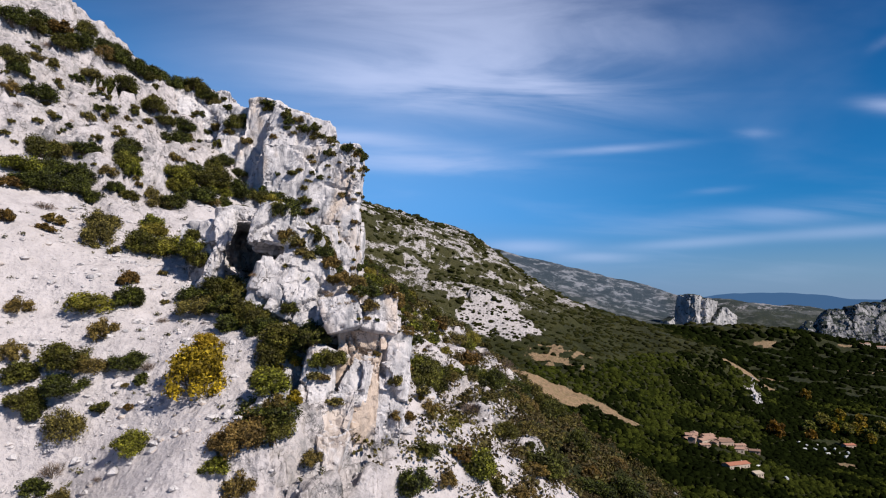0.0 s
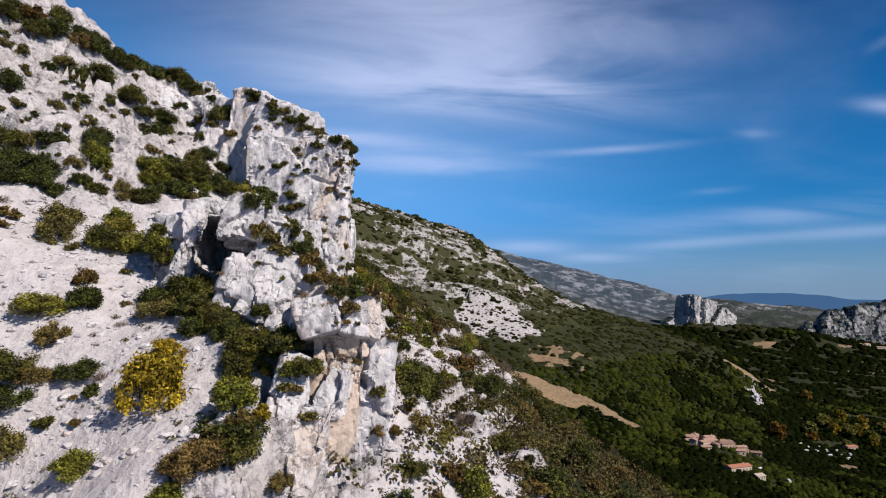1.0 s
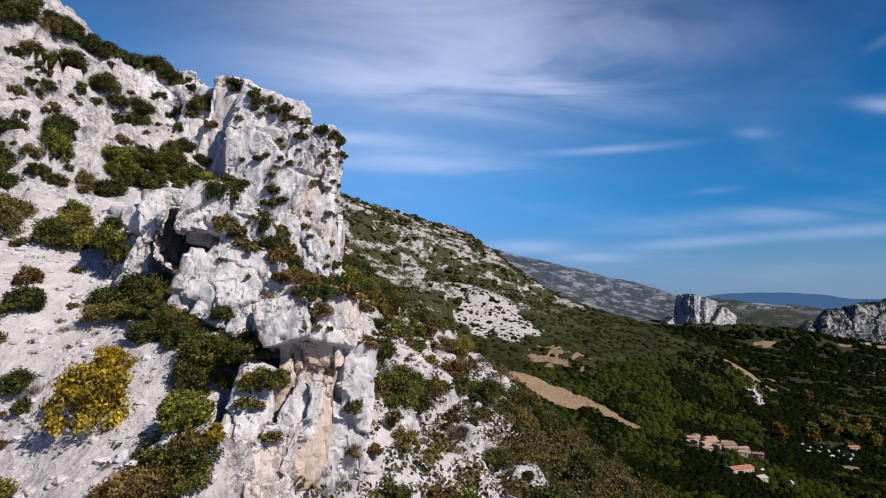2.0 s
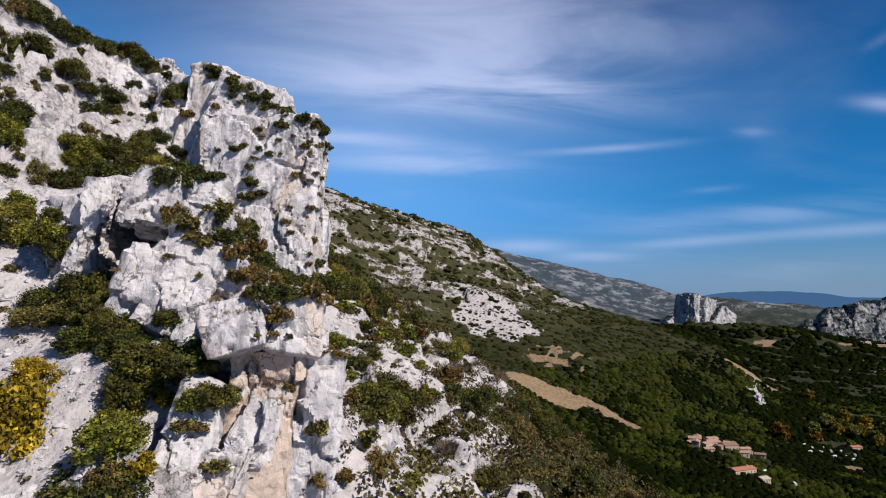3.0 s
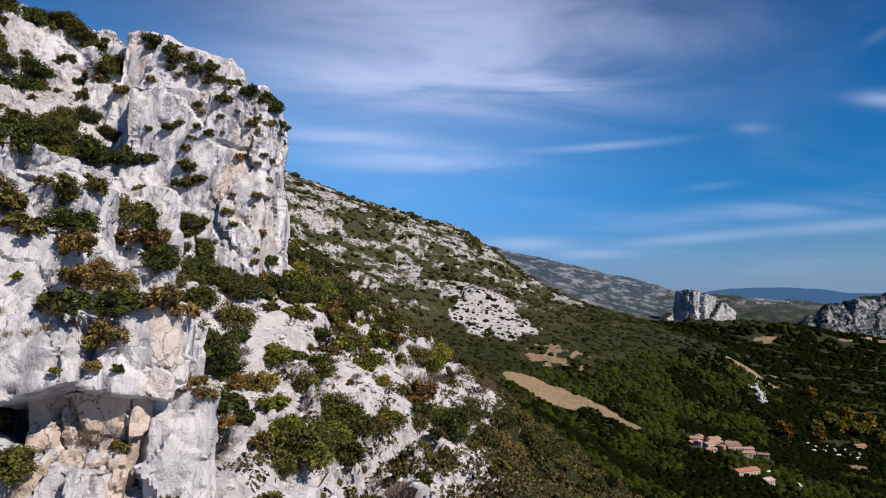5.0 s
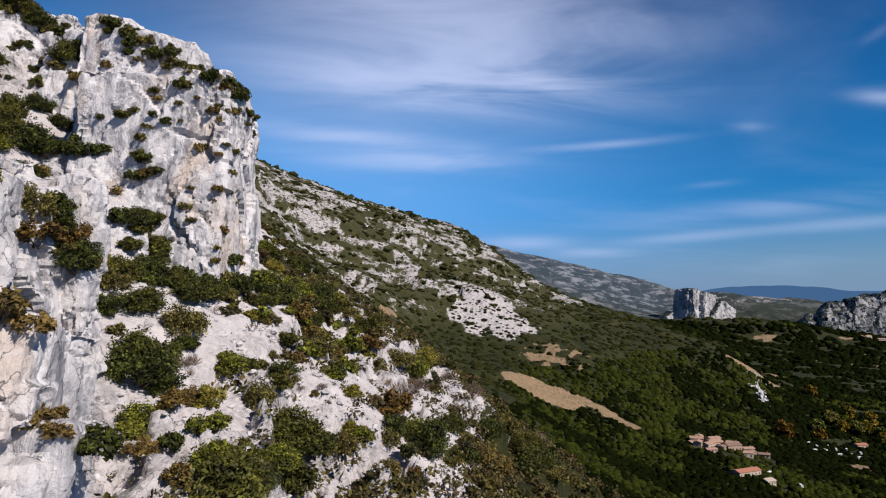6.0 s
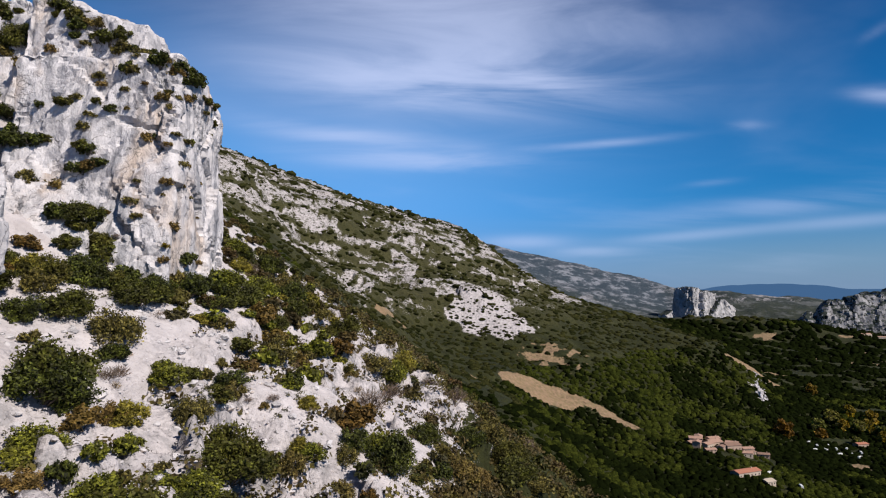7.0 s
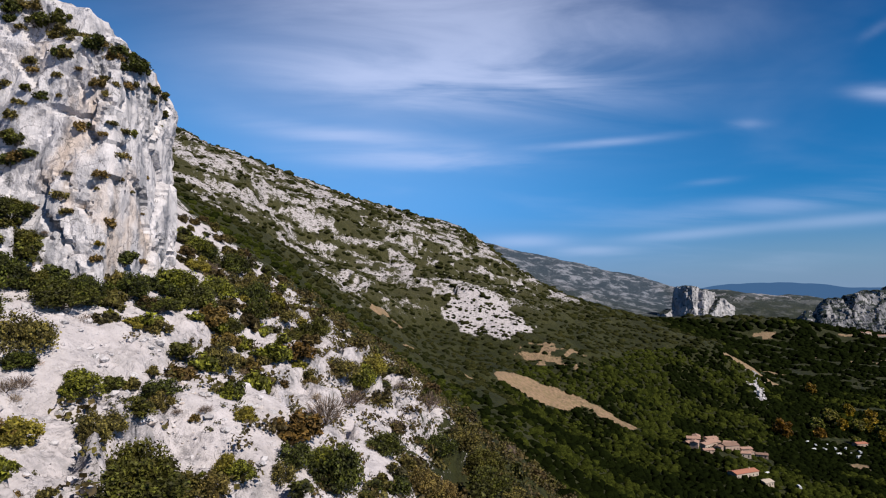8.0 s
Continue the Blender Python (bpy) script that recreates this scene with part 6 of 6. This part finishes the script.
def house(x, y, turn, wide, deep, high, roof_mat, wall_mat, label, windows=3, chimney=True):
    """A stone house with a low gabled tile roof, wide along its own x."""
    ob = new("house")
    w, d, pitch = wide / 2, deep / 2, 0.30
    bm = bmesh.new()
    ridge = high + d * pitch
    prof = [(-d, -3), (d, -3), (d, high), (0, ridge), (-d, high)]
    a = [bm.verts.new((-w, q, z)) for q, z in prof]
    b = [bm.verts.new((w, q, z)) for q, z in prof]
    bm.faces.new(a), bm.faces.new(b[::-1])
    for i in range(5):
        j = (i + 1) % 5
        bm.faces.new((a[j], a[i], b[i], b[j]))
    bmesh.ops.recalc_face_normals(bm, faces=bm.faces)
    part("wall", bm, wall_mat, ob)
    over, thick = 0.5, 0.25
    for side in (-1, 1):
        bm = bmesh.new()
        lo = (side * (d + over), high - over * pitch + 0.03)
        hi = (0, ridge + 0.03)
        vs = [bm.verts.new((sx * (w + over), q, z + t)) for t in (0, thick) for sx in (-1, 1) for q, z in (lo, hi)]
        for f in ((0, 1, 3, 2), (4, 5, 7, 6), (0, 1, 5, 4), (2, 3, 7, 6), (0, 2, 6, 4), (1, 3, 7, 5)):
            bm.faces.new([vs[i] for i in f])
        bmesh.ops.recalc_face_normals(bm, faces=bm.faces)
        part("roof", bm, roof_mat, ob, "pale terracotta tile roof slope")
    for side in (-1, 1):
        for level in range(max(1, int(high // 2.8))):
            for i in range(windows):
                cx = -w + wide * (i + 0.5) / windows
                bm = bmesh.new()
                z0 = 0.9 + 2.8 * level
                y0, y1 = sorted((side * (d - 0.05), side * (d + 0.06)))
                if level == 0 and i == windows // 2 and side < 0:
                    box(bm, cx - 0.6, cx + 0.6, y0, y1, 0.0, 2.2)
                    part("door", bm, SHUTTER, ob, "dark wooden door")
                else:
                    box(bm, cx - 0.5, cx + 0.5, y0, y1, z0, z0 + 1.3)
                    part("window", bm, PANE, ob)
    if chimney:
        bm = bmesh.new()
        box(bm, w * 0.5, w * 0.5 + 0.8, -0.4, 0.4, high, ridge + 1.1)
        part("chimney", bm, wall_mat, ob)
    z = float(land([x], [y])[0])
    ob.matrix_world = pose(x, y, z + 0.2, 0, 0, turn)
    return tagged(ob, label, "house", "houses of the hamlet")


TILE = plain("pale_terracotta_tiles", (0.2482, 0.146, 0.1095), (0.3212, 0.2044, 0.1533), 0.8, 0.9, 0.1)
RED_TILE = plain("red_terracotta_tiles", (0.2628, 0.1022, 0.0657), (0.3212, 0.1387, 0.0876), 0.8, 0.9, 0.1)
BROWN_TILE = plain("brown_old_tiles", (0.146, 0.0876, 0.0657), (0.219, 0.1387, 0.1022), 0.8, 0.9, 0.1)
STUCCO = plain("pinkish_stucco", (0.2774, 0.1971, 0.1533), (0.3358, 0.2482, 0.1971), 0.4, 0.9)
CREAM = plain("cream_plaster", (0.3212, 0.2628, 0.2117), (0.3796, 0.3139, 0.2555), 0.4, 0.9)
SHUTTER = plain("dark_wood", (0.0365, 0.0256, 0.0182), (0.0584, 0.0438, 0.0328), 3, 0.7)
PANE = plain("dark_window", (0.0146, 0.0161, 0.019), (0.0256, 0.0277, 0.0321), 2, 0.15)
WHITE_PAINT = plain("white_van_paint", (0.5402, 0.5402, 0.5402), (0.584, 0.584, 0.584), 2, 0.35)
RUBBER = plain("black_rubber", (0.0088, 0.0088, 0.0088), (0.0161, 0.0161, 0.0161), 8, 0.9)

house(258, 633, 20, 11, 8, 3.6, TILE, STUCCO, "small pink stuccoed house with a pale tile roof")
house(266, 645, -15, 12, 9, 4.8, TILE, STUCCO, "pink stuccoed village house with a pale tile roof")
house(280, 638, 24, 15, 11, 5.2, TILE, STUCCO, "large village house with a broad pale tile roof")
house(274, 656, 70, 9, 7, 4.8, TILE, CREAM, "cream village house with a pale tile roof")
house(290, 622, 12, 15, 11, 4.8, BROWN_TILE, STUCCO, "large village house with an old brown tile roof", 4)
house(299, 638, -30, 11, 9, 5.6, TILE, CREAM, "cream two-storey house with a pale tile roof")
house(251, 606, 60, 9, 7, 6.4, TILE, STUCCO, "tall narrow pink house with a tile roof", 2)
house(258, 595, 10, 10, 6, 2.6, TILE, STUCCO, "low pink outbuilding with a tile roof", 3, False)
house(306, 618, 30, 9, 7, 3.2, BROWN_TILE, STUCCO, "small stone house with a brown roof", 2)
house(311, 633, 5, 11, 7, 3.4, TILE, STUCCO, "low pink house with a pale tile roof")
house(321, 622, -20, 10, 7, 3.0, BROWN_TILE, STUCCO, "low house with a brown roof beside trees", 2)
house(268, 624, 35, 10, 8, 4.2, TILE, CREAM, "cream stone house with a pale tile roof")
house(286, 651, 10, 12, 8, 5.4, TILE, STUCCO, "pink two-storey house with a pale tile roof")
house(298, 608, -10, 9, 7, 3.6, TILE, CREAM, "small cream house with a pale tile roof", 2)
house(276, 612, 50, 8, 6, 3.0, BROWN_TILE, STUCCO, "small pink outbuilding with a brown roof", 2, False)
house(262, 540, 22, 24, 9, 4.0, RED_TILE, CREAM, "long low house with a bright red tile roof", 6)
house(276, 533, 22, 9, 8, 3.2, CREAM, CREAM, "white flat-looking annexe beside a long house", 3, False)
house(506, 754, 10, 14, 8, 4.0, RED_TILE, STUCCO, "small red-roofed house in the valley")
house(1486, 2113, 15, 40, 18, 9.0, TILE, CREAM, "pale farm buildings at the valley's end", 6)
house(1550, 2119, -10, 30, 16, 8.0, TILE, CREAM, "pale farm buildings at the valley's end", 5)


def caravan(x, y, turn):
    """A white camper: body, window band, wheels."""
    ob = new("camper_van")
    bm = bmesh.new()
    box(bm, -3.0, 3.0, -1.1, 1.1, 0.5, 2.9)
    bmesh.ops.bevel(bm, geom=bm.edges[:], offset=0.3, segments=2, affect="EDGES")
    part("body", bm, WHITE_PAINT, ob)
    for side in (-1, 1):
        bm = bmesh.new()
        y0, y1 = sorted((side * 1.08, side * 1.12))
        box(bm, -2.2, 1.6, y0, y1, 1.6, 2.3)
        part("window", bm, PANE, ob)
        for cx in (-1.9, 1.9):
            bm = bmesh.new()
            bmesh.ops.create_cone(bm, cap_ends=True, segments=12, radius1=0.38, radius2=0.38, depth=0.25, matrix=pose(cx, side * 0.95, 0.38, 90, 0, 0))
            part("wheel", bm, RUBBER, ob)
    z = float(land([x], [y])[0])
    ob.matrix_world = pose(x, y, z + 0.05, 0, 0, turn)
    return tagged(ob, "white camper van parked among trees", "van", "camper vans in the valley")


for i in range(11):
    caravan(432 + 5.2 * i + 2 * ((i * 5) % 3), 722 + 9 * ((i * 7) % 4) - 1.2 * i, 20 + 25 * (i % 4))
caravan(292, 560, 40)
caravan(300, 528, 75)
